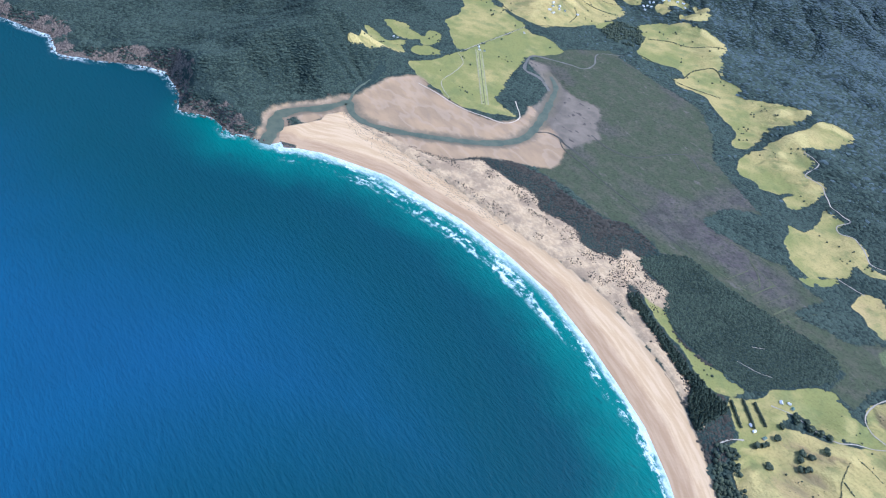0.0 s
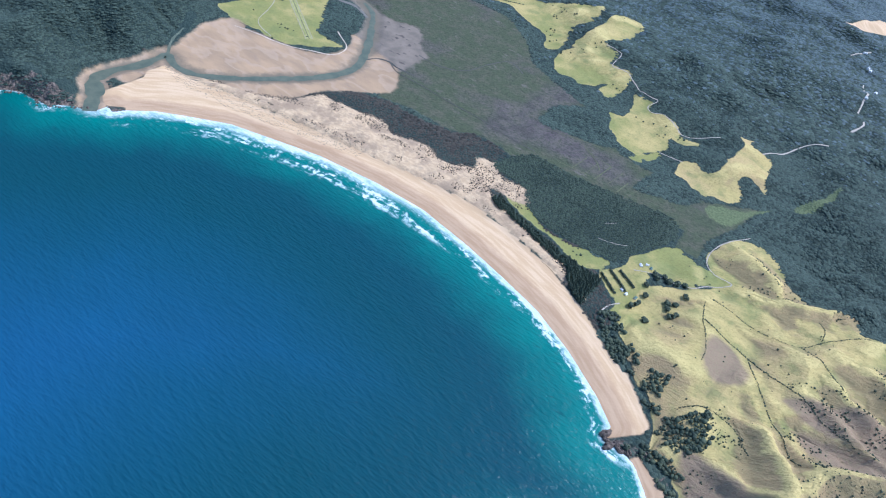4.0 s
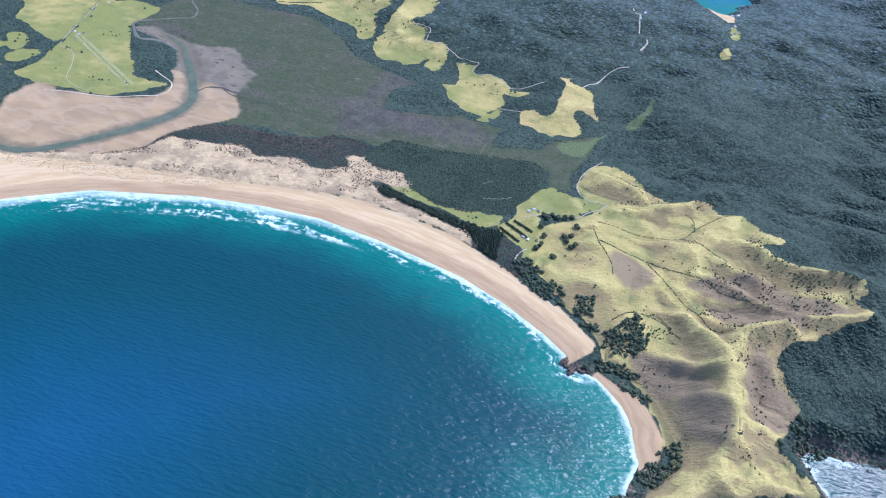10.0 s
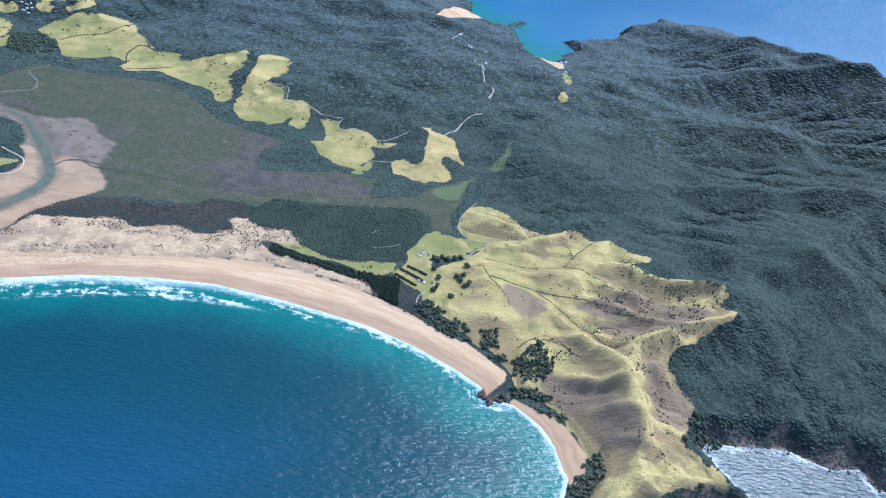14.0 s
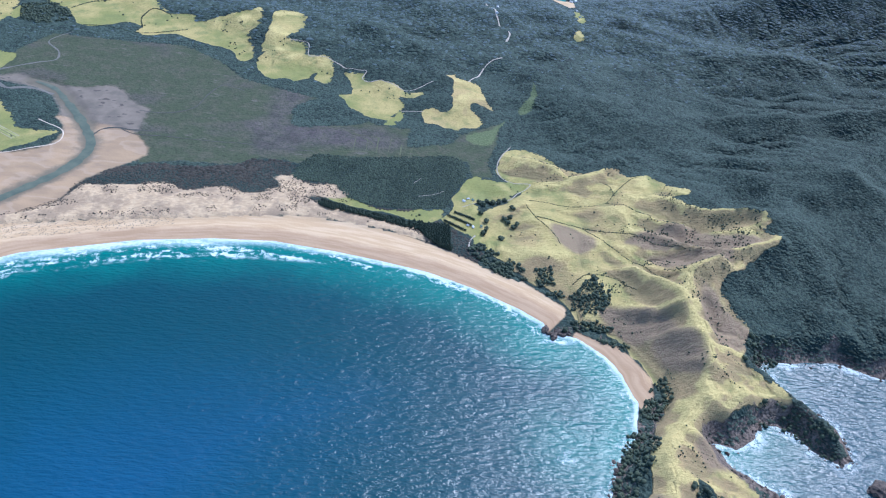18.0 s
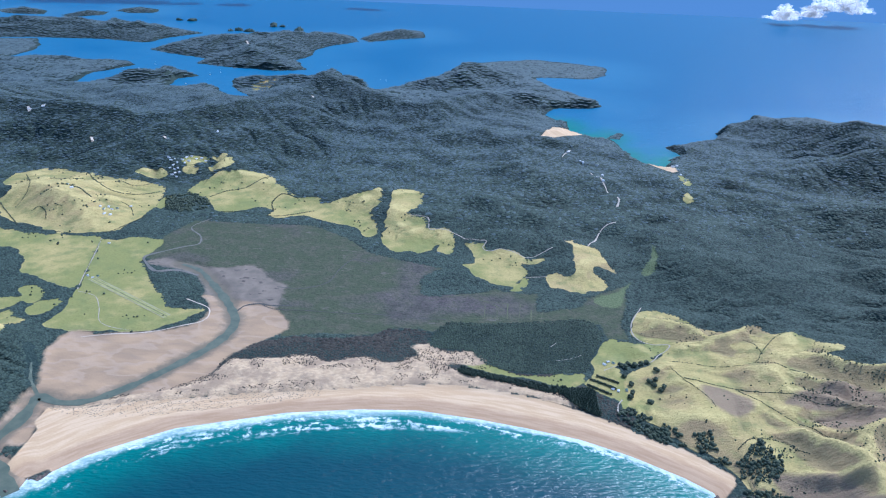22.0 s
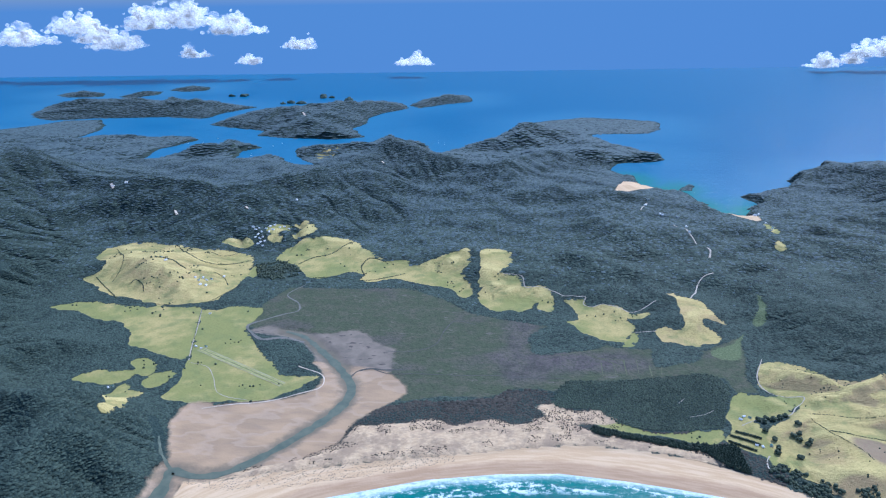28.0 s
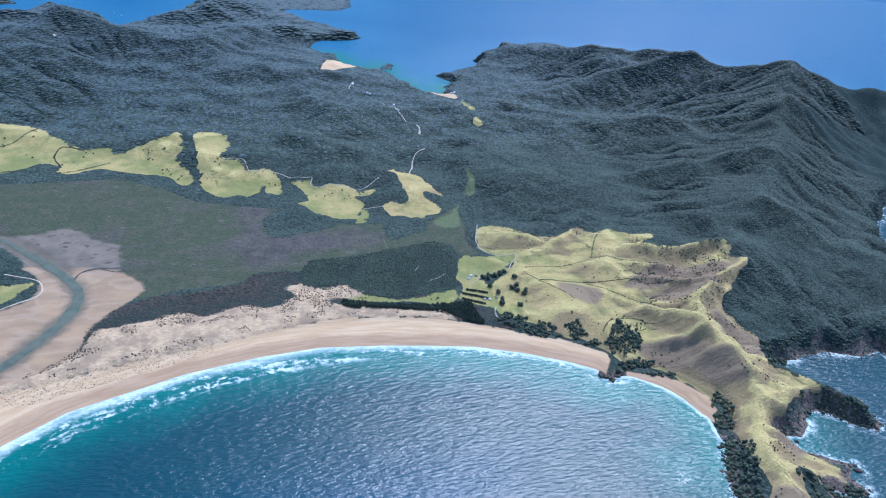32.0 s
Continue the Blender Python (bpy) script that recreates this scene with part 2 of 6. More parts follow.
DUNE = [(-534, 758), (-496, 780), (-415, 803), (-356, 846), (-342, 889), (-306, 894), (-232, 911), (-207, 896), (-161, 915), (-113, 904), (-64, 932), (-22, 895), (43, 874), (99, 858), (170, 817), (109, 833), (17, 851), (-58, 854), (-135, 841), (-215, 825), (-300, 808), (-368, 793), (-438, 777), (-485, 764)]
SAND_SPIT = [(-499, 633), (-527, 650), (-525, 675), (-525, 717), (-534, 753), (-486, 757), (-411, 770), (-354, 802), (-286, 834), (-196, 849), (-101, 824), (-188, 797), (-273, 775), (-351, 743), (-414, 721), (-464, 675), (-483, 644)]
FARM_EAST = [(533, 886), (556, 883), (604, 859), (600, 825), (609, 807), (567, 778), (512, 733), (497, 715), (428, 735), (390, 773), (431, 816), (512, 844)]
VILLAGE_GREEN = [(-634, 1656), (-614, 1693), (-588, 1720), (-580, 1675), (-604, 1652)]
BAY_SAND = [(164, 1987), (219, 2154), (255, 2227), (280, 2184), (317, 2142), (264, 2073)]
HEAD_SAND = [(418, 1942), (452, 1929), (481, 1901), (502, 1866), (502, 1809), (486, 1801), (464, 1849), (427, 1900)]
HEAD_GREEN = [(491, 1766), (503, 1760), (507, 1718), (495, 1684), (486, 1698)]
GAP_GREEN = [(463, 1615), (479, 1630), (484, 1600), (468, 1586)]
VALLEY_GREEN = [(345, 1363), (347, 1339), (345, 1293), (326, 1237), (304, 1229), (307, 1252), (330, 1294)]
KNOLL_BUSH = [(317, 710), (321, 727), (347, 749), (362, 735), (365, 710), (353, 693), (327, 698)]
COAST_BUSH = [(353, 514), (373, 517), (365, 478), (350, 459), (332, 431), (323, 401), (308, 400), (320, 446), (333, 475)]
COVE_BUSH = [(396, 586), (412, 598), (410, 570), (392, 546), (368, 524), (370, 541)]
ROCK_BUSH = [(314, 686), (332, 683), (363, 671), (377, 647), (369, 641), (342, 658), (318, 670)]
GULLY_BUSH = [(392, 439), (412, 441), (433, 422), (456, 416), (473, 409), (461, 402), (429, 412), (409, 415), (392, 422)]
CLIFF_BUSH = [(384, 408), (401, 414), (422, 404), (442, 384), (441, 366), (412, 364), (394, 383)]
HEAD_BUSH = [(491, 547), (523, 561), (540, 549), (559, 530), (584, 513), (586, 495), (563, 499), (545, 521), (527, 540), (502, 540)]
POINT_BUSH = [(275, 356), (294, 368), (312, 360), (327, 345), (299, 341), (281, 352)]
BEACH_BUSH = [(194, 813), (208, 821), (242, 787), (260, 773), (266, 758), (247, 759), (222, 777)]
SLOPE_BUSH = [(278, 775), (295, 778), (300, 744), (311, 728), (295, 729), (281, 750)]
EDGE_BUSH = [(504, 616), (532, 661), (565, 662), (585, 658), (526, 614), (513, 613)]
PINE_BELT = [(-21, 891), (-15, 900), (19, 888), (59, 878), (104, 868), (154, 863), (145, 849), (97, 854), (48, 869), (15, 876), (-8, 876)]
ROAD_GRAVEL = [(277, 1110), (265, 1083), (250, 1049), (248, 1022), (255, 1000), (271, 987), (293, 983), (288, 969), (271, 950), (259, 934), (238, 928), (211, 924), (187, 913)]
ROAD_VALLEY = [(-135, 1429), (-98, 1419), (-91, 1374), (-63, 1377), (-38, 1356), (-1, 1338), (21, 1335), (15, 1312), (28, 1297), (50, 1301), (82, 1281), (98, 1274), (126, 1290), (147, 1306)]
ROAD_HILL = [(215, 1327), (235, 1371), (251, 1415), (268, 1441), (290, 1453)]
ROAD_PASS = [(313, 1596), (316, 1576), (306, 1542)]
ROAD_BEND = [(275, 1749), (281, 1712), (292, 1706), (292, 1673), (295, 1643), (297, 1616)]
ROAD_STRIP = [(-704, 1270), (-686, 1204), (-663, 1114), (-650, 1067)]
ROAD_FIELD = [(-646, 1060), (-612, 1047), (-589, 1013), (-570, 973), (-547, 957), (-515, 950)]
ROAD_LOTS = [(90, 1200), (129, 1203)]
HEDGE_H = [(-982, 1409), (-945, 1369), (-910, 1332), (-891, 1310)]
HEDGE_I = [(-871, 1454), (-848, 1450), (-825, 1444), (-791, 1417)]
HEDGE_J = [(-882, 1584), (-854, 1550), (-821, 1506), (-787, 1480), (-757, 1480), (-720, 1502), (-690, 1526)]
FARM_TREES = [(212, 922), (218, 916), (225, 926), (232, 922), (241, 927), (249, 932), (214, 896), (219, 881), (218, 860), (246, 886), (255, 891), (251, 878), (257, 869), (261, 872), (260, 909), (238, 839), (213, 850), (301, 667), (339, 675), (350, 750)]
FARM_HOUSES = [(190, 928), (196, 935), (203, 931), (193, 869), (200, 866), (212, 869)]
AIR_HOUSES = [(-656, 1115), (-645, 1109), (-639, 1116), (-680, 1247), (-740, 975), (-736, 980)]
HILL_HOUSES = [(-763, 1392), (-752, 1383), (-750, 1401), (-739, 1391), (-734, 1404), (-744, 1367), (-733, 1369), (-858, 1454), (-843, 1440), (-716, 1426)]
VILLAGE_HOUSES = [(-725, 1668), (-717, 1659), (-711, 1667), (-702, 1655), (-708, 1646), (-712, 1636), (-701, 1634), (-695, 1639), (-696, 1623), (-687, 1626), (-700, 1615), (-687, 1608), (-695, 1671), (-689, 1682), (-680, 1692), (-667, 1686), (-659, 1699), (-647, 1693), (-686, 1660), (-679, 1670)]
BUSH_HOUSES = [(239, 1919), (252, 1955), (269, 1844), (263, 1851), (304, 1836), (302, 1737), (497, 1849), (504, 1826), (511, 1868), (498, 1772), (496, 1723), (-1163, 1871), (-1126, 1871), (-762, 1760), (-659, 1826), (294, 1673)]
SURF_ROCKS = [(277, 478), (230, 368), (633, 415), (259, 332)]
STACKS = [(603, 460), (412, 356), (451, 393), (490, 439)]
BEACH_ROCKS = [(283, 662), (288, 657), (294, 664), (300, 660), (279, 668), (306, 665)]
MARSH_CREEK = [(-332, 1113), (-288, 1113), (-251, 1140), (-239, 1194), (-221, 1234), (-184, 1219)]
MARSH_RILL = [(-346, 1054), (-315, 1038), (-267, 1039), (-206, 1037), (-151, 1039), (-92, 1034), (-43, 1036)]
FLAT_CREEK = [(-379, 1012), (-369, 1043), (-348, 1053), (-325, 1049), (-293, 1053)]
PATH_DUNE = [(198, 809), (192, 814), (194, 832), (202, 846)]
HOME_YARD = [(159, 879), (170, 903), (193, 924), (215, 902), (222, 840), (196, 813), (195, 844), (163, 869)]
HEDGE_K = [(-893, 1369), (-885, 1383), (-865, 1369), (-849, 1341)]
HEDGE_L = [(-927, 1510), (-923, 1534), (-901, 1519)]
HEDGE_M = [(-863, 1293), (-799, 1286), (-737, 1281), (-701, 1303), (-685, 1341), (-666, 1386)]
HEDGE_N = [(-578, 1509), (-555, 1549), (-518, 1576), (-480, 1645)]
HEDGE_O = [(-424, 1451), (-438, 1499), (-426, 1542), (-387, 1523)]
HEDGE_S = [(-528, 1430), (-485, 1435), (-434, 1421), (-395, 1427), (-340, 1460)]
HEDGE_U = [(-704, 1272), (-682, 1185), (-649, 1069)]
VILLAGE_BUSH = [(-666, 1495), (-636, 1532), (-584, 1499), (-558, 1452), (-600, 1415), (-639, 1425)]
TERRACE_GREEN = [(-679, 1632), (-679, 1652), (-653, 1649), (-654, 1628)]
UPPER_GREEN = [(-633, 1704), (-630, 1719), (-609, 1731), (-608, 1706)]
LOWER_GREEN = [(-675, 1471), (-660, 1500), (-638, 1478), (-648, 1440), (-655, 1418)]
PENINSULA_FIELD = [(-785, 2564), (-757, 2607), (-699, 2623), (-703, 2581), (-723, 2528), (-765, 2517)]
CORNER_GREEN = [(201, 1135), (245, 1163), (276, 1204), (282, 1204), (261, 1164), (245, 1111), (214, 1109)]
SHRUBS_A = [(403, 852), (449, 870), (510, 874), (597, 864), (577, 792), (511, 796), (473, 813), (425, 826)]
SHRUBS_B = [(471, 946), (509, 946), (539, 898), (530, 878), (485, 900)]
SHRUBS_C = [(419, 796), (450, 794), (476, 760), (434, 753)]
SHRUBS_D = [(477, 694), (510, 703), (530, 651), (496, 595), (479, 627)]
SHRUBS_E = [(341, 759), (374, 769), (398, 735), (386, 715)]
HEATH = [(-152, 1093), (-130, 1161), (-135, 1248), (-109, 1277), (-63, 1254), (-80, 1174), (-94, 1134), (-57, 1125), (-1, 1126), (65, 1127), (100, 1093), (62, 1056), (4, 1063), (-53, 1046), (-96, 1019), (-132, 1017)]
LOT_A = [(1, 1113), (33, 1092), (50, 1074)]
LOT_B = [(17, 1045), (19, 1088)]
LOT_C = [(38, 1044), (38, 1090)]
PINE_BLOCK = [(117, 861), (129, 862), (160, 867), (192, 845), (194, 814), (169, 807), (141, 822)]
LAWN_BUSH = [(191, 814), (203, 824), (228, 796), (260, 775), (264, 757), (233, 767), (209, 789)]
PLANT_TRACK = [(122, 934), (134, 938), (146, 943), (160, 953)]
PLANT_SCAR = [(115, 970), (120, 976), (126, 984)]
SAND_FRINGE = [(-575, 926), (-534, 938), (-501, 944), (-470, 955), (-441, 973), (-418, 989), (-413, 1007), (-421, 1030), (-449, 1046), (-465, 1055)]
SPIT_TUFTS = [(-534, 758), (-504, 768), (-416, 785), (-316, 815), (-199, 837), (-200, 821), (-310, 784), (-405, 758), (-486, 746)]
BARE_A = [(333, 416), (350, 427), (362, 421), (372, 409), (376, 377), (376, 353), (340, 344), (331, 367)]
BARE_B = [(402, 653), (439, 648), (453, 612), (441, 584), (409, 613)]
BARE_C = [(469, 703), (500, 694), (536, 662), (534, 643), (489, 627), (467, 648)]
BARE_D = [(411, 500), (447, 496), (445, 470), (416, 465)]
BARE_E = [(308, 865), (334, 866), (366, 835), (359, 809), (332, 801), (312, 826)]
BARE_F = [(406, 831), (489, 864), (534, 838), (581, 819), (575, 797), (518, 796), (437, 813)]
BARE_G = [(435, 800), (531, 795), (521, 759), (457, 767)]
BARE_H = [(346, 703), (417, 685), (432, 655), (442, 625), (404, 642), (376, 652)]
BARE_I = [(478, 726), (500, 703), (505, 650), (480, 634), (471, 670)]
MOUTH_FLAT = [(-594, 877), (-571, 921), (-525, 853), (-534, 780), (-538, 759), (-524, 692), (-554, 682), (-566, 690), (-552, 727), (-564, 778), (-581, 827)]
ROW_A = [(160, 876), (189, 857)]
ROW_B = [(166, 890), (197, 869)]
ROW_C = [(175, 899), (202, 882)]
PLAIN = [(-549, 711), (-554, 745), (-596, 853), (-667, 954), (-804, 931), (-883, 1031), (-793, 1115), (-1009, 1272), (-1005, 1387), (-711, 1285), (-692, 1568), (-331, 1477), (-170, 1334), (-31, 1287), (81, 1198), (217, 1161), (280, 1185), (260, 1085), (190, 980), (171, 879), (190, 842)]
BROOK_FIELD = [(-743, 1061), (-719, 1072), (-696, 1051), (-691, 1025), (-703, 1012), (-727, 1036)]
GREEN_PADDOCK = [(-695, 995), (-689, 1022), (-660, 1034), (-651, 1015), (-665, 984), (-683, 978)]
AIR_SCRUB = [(-580, 1163), (-544, 1147), (-481, 1136), (-458, 1112), (-439, 1067), (-433, 1032), (-468, 1025), (-497, 1043), (-549, 1121)]
MEADOW_FOOT = [(58, 1148), (73, 1164), (90, 1200), (96, 1185), (83, 1149)]
SCRUB_A = [(-80, 1121), (-85, 1181), (-52, 1218), (1, 1208), (41, 1169), (16, 1141), (-29, 1126)]
SCRUB_B = [(-40, 1276), (-24, 1329), (-11, 1311), (-4, 1265), (-17, 1246)]
SCRUB_C = [(112, 1084), (119, 1141), (146, 1169), (185, 1143), (174, 1108), (145, 1099)]
SCRUB_BELT = [(-361, 866), (-339, 894), (-319, 923), (-272, 952), (-230, 953), (-186, 958), (-147, 975), (-116, 999), (-73, 997), (-69, 964), (-97, 923), (-138, 902), (-174, 923), (-206, 907), (-249, 915), (-280, 889), (-316, 874), (-340, 849)]
LOT_D = [(54, 1049), (56, 1097)]
LOT_E = [(73, 1053), (77, 1099)]
LOT_F = [(92, 1048), (94, 1083)]
LOT_G = [(7, 1105), (59, 1098)]
LOT_H = [(107, 1053), (122, 1117)]
LOT_I = [(-8, 1042), (46, 1050)]
LOT_J = [(-68, 1102), (-13, 1123), (57, 1138)]
SIDE_CREEK = [(-559, 781), (-586, 811), (-605, 848), (-630, 885)]
ISLE_BAR = [(-2016, 4246), (-1972, 4409), (-1834, 4384), (-1785, 4245), (-1906, 4192)]
GULLY_A = [(283, 931), (306, 929), (340, 918), (368, 914), (397, 919), (415, 945), (437, 975), (447, 986), (461, 995)]
GULLY_B = [(413, 938), (411, 973), (402, 985)]
GULLY_C = [(397, 919), (419, 908), (435, 896), (452, 877)]
GULLY_D = [(293, 888), (327, 872), (355, 865), (391, 849), (422, 840), (455, 821), (481, 802)]
GULLY_E = [(355, 865), (369, 839), (387, 815), (404, 792), (418, 781), (434, 755), (446, 742)]
GULLY_F = [(321, 742), (340, 759), (363, 760), (383, 755), (402, 731)]
GULLY_G = [(281, 920), (290, 888), (302, 865), (312, 838), (315, 818)]
GULLY_H = [(378, 682), (402, 674), (422, 673), (429, 662)]
GULLY_I = [(480, 635), (482, 686), (476, 700)]
ROAD_COVE = [(219, 1871), (232, 1909), (247, 1938)]
HEDGE_T = [(-1008, 1558), (-953, 1477), (-939, 1426), (-938, 1387)]
HEDGE_P = [(-797, 1549), (-757, 1533), (-730, 1556)]
HEDGE_Q = [(-693, 1384), (-715, 1423), (-741, 1438)]
SLIPS = [[(-1175, 1885), (-1163, 1867), (-1154, 1852)], [(-1136, 1883), (-1129, 1876), (-1122, 1871)], [(-982, 3200), (-973, 3187), (-957, 3153)], [(-771, 1762), (-766, 1758), (-762, 1755)], [(-949, 1753), (-940, 1740)], [(-485, 2154), (-479, 2149)]]
BOATS = [(-1247, 2880), (-1274, 2791), (-1231, 2628), (-964, 2789), (-986, 2740), (-637, 2583), (-366, 2804), (-342, 2778), (-1331, 2788), (-1019, 2579)]
CLOUDS = [(-3117, 4738, 230, 393, 50), (-2790, 4773, 294, 392, 51), (-2516, 4745, 201, 391, 52), (-2352, 4790, 324, 426, 53), (-2084, 4850, 328, 501, 54), (-1794, 4841, 282, 392, 55), (-2054, 4757, 142, 214, 56), (-1677, 4756, 99, 213, 57), (-1368, 4849, 186, 268, 58), (-670, 4846, 78, 232, 59), (1924, 5006, 35, 249, 60), (2236, 5037, 93, 391, 61), (2094, 5050, 51, 179, 62), (-2647, 4761, 235, 321, 63)]


# ---- shape of the land ----
def segments_distance(px, py, pts, closed=True):
    """Distance to a line of points, the share along the nearest stretch, and whether inside the closed line."""
    best = np.full(px.shape, 1e9)
    along = np.zeros(px.shape)
    inside = np.zeros(px.shape, bool)
    count = len(pts)
    for i in range(count if closed else count - 1):
        (ax, ay), (bx, by) = pts[i][:2], pts[(i + 1) % count][:2]
        dx, dy = bx - ax, by - ay
        u = np.clip(((px - ax) * dx + (py - ay) * dy) / (dx * dx + dy * dy + 1e-9), 0, 1)
        d = np.hypot(px - ax - u * dx, py - ay - u * dy)
        near = d < best
        best[near], along[near] = d[near], i + u[near]
        if closed:
            cross = ((ay > py) != (by > py)) & (px < (bx - ax) * (py - ay) / (by - ay + 1e-12) + ax)
            inside ^= cross
    return best, along, inside


def inside_by(px, py, pts, margin=250.0):
    """Metres inside a closed line (negative outside), worked out only near it."""
    a = np.array(pts, float)[:, :2]
    out = np.full(px.shape, -margin)
    near = (px > a[:, 0].min() - margin) & (px < a[:, 0].max() + margin) & (py > a[:, 1].min() - margin) & (py < a[:, 1].max() + margin)
    d, _, ins = segments_distance(px[near], py[near], pts)
    out[near] = np.where(ins, d, -np.minimum(d, margin))
    return out


def curvy(pts, closed=True, steps=4):
    """A smooth line through the points."""
    n, out = len(pts), []
    for i in range(n if closed else n - 1):
        p = [np.array(pts[(i + k) % n] if closed else pts[min(max(i + k, 0), n - 1)], float) for k in (-1, 0, 1, 2)]
        for s in range(steps):
            u = s / steps
            out.append(tuple(0.5 * (2 * p[1] + (p[2] - p[0]) * u + (2 * p[0] - 5 * p[1] + 4 * p[2] - p[3]) * u * u + (3 * p[1] - p[0] - 3 * p[2] + p[3]) * u ** 3)))
    if not closed:
        out.append(tuple(float(v) for v in pts[-1]))
    return out


LATTICE = np.random.RandomState(5).rand(256, 256)


def value_noise(x, y):
    xi, yi = np.floor(x).astype(int), np.floor(y).astype(int)
    u, v = x - xi, y - yi
    u, v = u * u * u * (u * (u * 6 - 15) + 10), v * v * v * (v * (v * 6 - 15) + 10)
    a, b = LATTICE[xi % 256, yi % 256], LATTICE[(xi + 1) % 256, yi % 256]
    c, d = LATTICE[xi % 256, (yi + 1) % 256], LATTICE[(xi + 1) % 256, (yi + 1) % 256]
    return (a * (1 - u) + b * u) * (1 - v) + (c * (1 - u) + d * u) * v


def fractal(x, y, octaves=4, ridged=False):
    total, amp, out = 0.0, 1.0, 0.0
    for k in range(octaves):
        n = value_noise(x * 2 ** k + 17.3 * k + 100, y * 2 ** k + 5.1 * k + 100)
        if ridged:
            n = 1 - abs(2 * n - 1)
        out, total, amp = out + amp * n, total + amp, amp * 0.5
    return out / total


def smooth(a, b, v):
    u = np.clip((v - a) / (b - a), 0, 1)
    return u * u * (3 - 2 * u)


ISLAND = (SHORE_WEST + [(-1027, 336), (-1500, 100), (-3200, -300), (-5200, 600), (-5200, 2600), (-2900, 2500)] + SHORE_INLET
          + [(-200, 2750), (-120, 2850)] + SHORE_BAY
          + [(1500, 2330), (1900, 2000), (2050, 1650), (1750, 1330), (1350, 1150), (1110, 990), (1060, 925), (930, 720)] + SHORE_EAST
          + [(378, 318), (360, 312)] + SHORE_COVE + SHORE_BEACH + SHORE_SPIT)
REEFS = [(*p, -1.5) for p in SURF_ROCKS] + [(*p, 1.0) for p in STACKS]
ISLES = [ISLE_TOP, ISLE_NEAR, ISLE_LONG, ISLE_FAR, ISLE_REEF, ISLE_BAR, ISLE_KNOB]

# Ridges of the hills: place and height along the crest, and the width of their slopes.
MOUNTAINS = [
    ([(650, 880, 60), (760, 960, 82), (950, 1150, 96), (1200, 1400, 116), (1400, 1620, 150)], 360),
    ([(1400, 1620, 140), (1650, 1500, 112), (1900, 1450, 70)], 320),
    ([(1400, 1620, 128), (1250, 1850, 126), (1050, 2050, 100), (860, 2280, 44)], 340),
    ([(760, 960, 82), (860, 780, 58)], 220),
    ([(1200, 1400, 112), (900, 1500, 58), (700, 1550, 28)], 250),
    ([(950, 1150, 96), (700, 1200, 42), (520, 1230, 18)], 220),
    ([(1250, 1850, 120), (900, 1850, 62), (700, 1800, 26)], 230),
]
NORTH_HILLS = [
    ([(-1500, 2000, 100), (-1100, 1900, 90), (-810, 1850, 95), (-600, 2050, 90), (-470, 2330, 88)], 330),
    ([(-470, 2300, 80), (-150, 2150, 56), (60, 1950, 30), (120, 1700, 26), (60, 1520, 20)], 280),
    ([(-150, 2150, 56), (40, 2480, 40), (330, 2530, 12)], 220),
    ([(-60, 2700, 50), (0, 2980, 60), (300, 3130, 42), (460, 3140, 24)], 190),
    ([(-1200, 2600, 35), (-1060, 2640, 30)], 90),
    ([(-780, 2640, 34), (-640, 2650, 40), (-420, 2540, 50)], 110),
    ([(-980, 1470, 11), (-850, 1420, 14), (-720, 1420, 9)], 190),
    ([(120, 1420, 14), (200, 1270, 12)], 120),
]
WEST_HILLS = [
    ([(-575, 590, 22), (-680, 640, 52), (-760, 800, 75), (-900, 900, 105), (-1300, 900, 145), (-2200, 800, 165)], 260),
    ([(-1300, 900, 145), (-1400, 1500, 125), (-1500, 2000, 105)], 380),
    ([(-1500, 2000, 100), (-2400, 2100, 120)], 420),
    ([(-760, 800, 70), (-690, 880, 25)], 130),
]
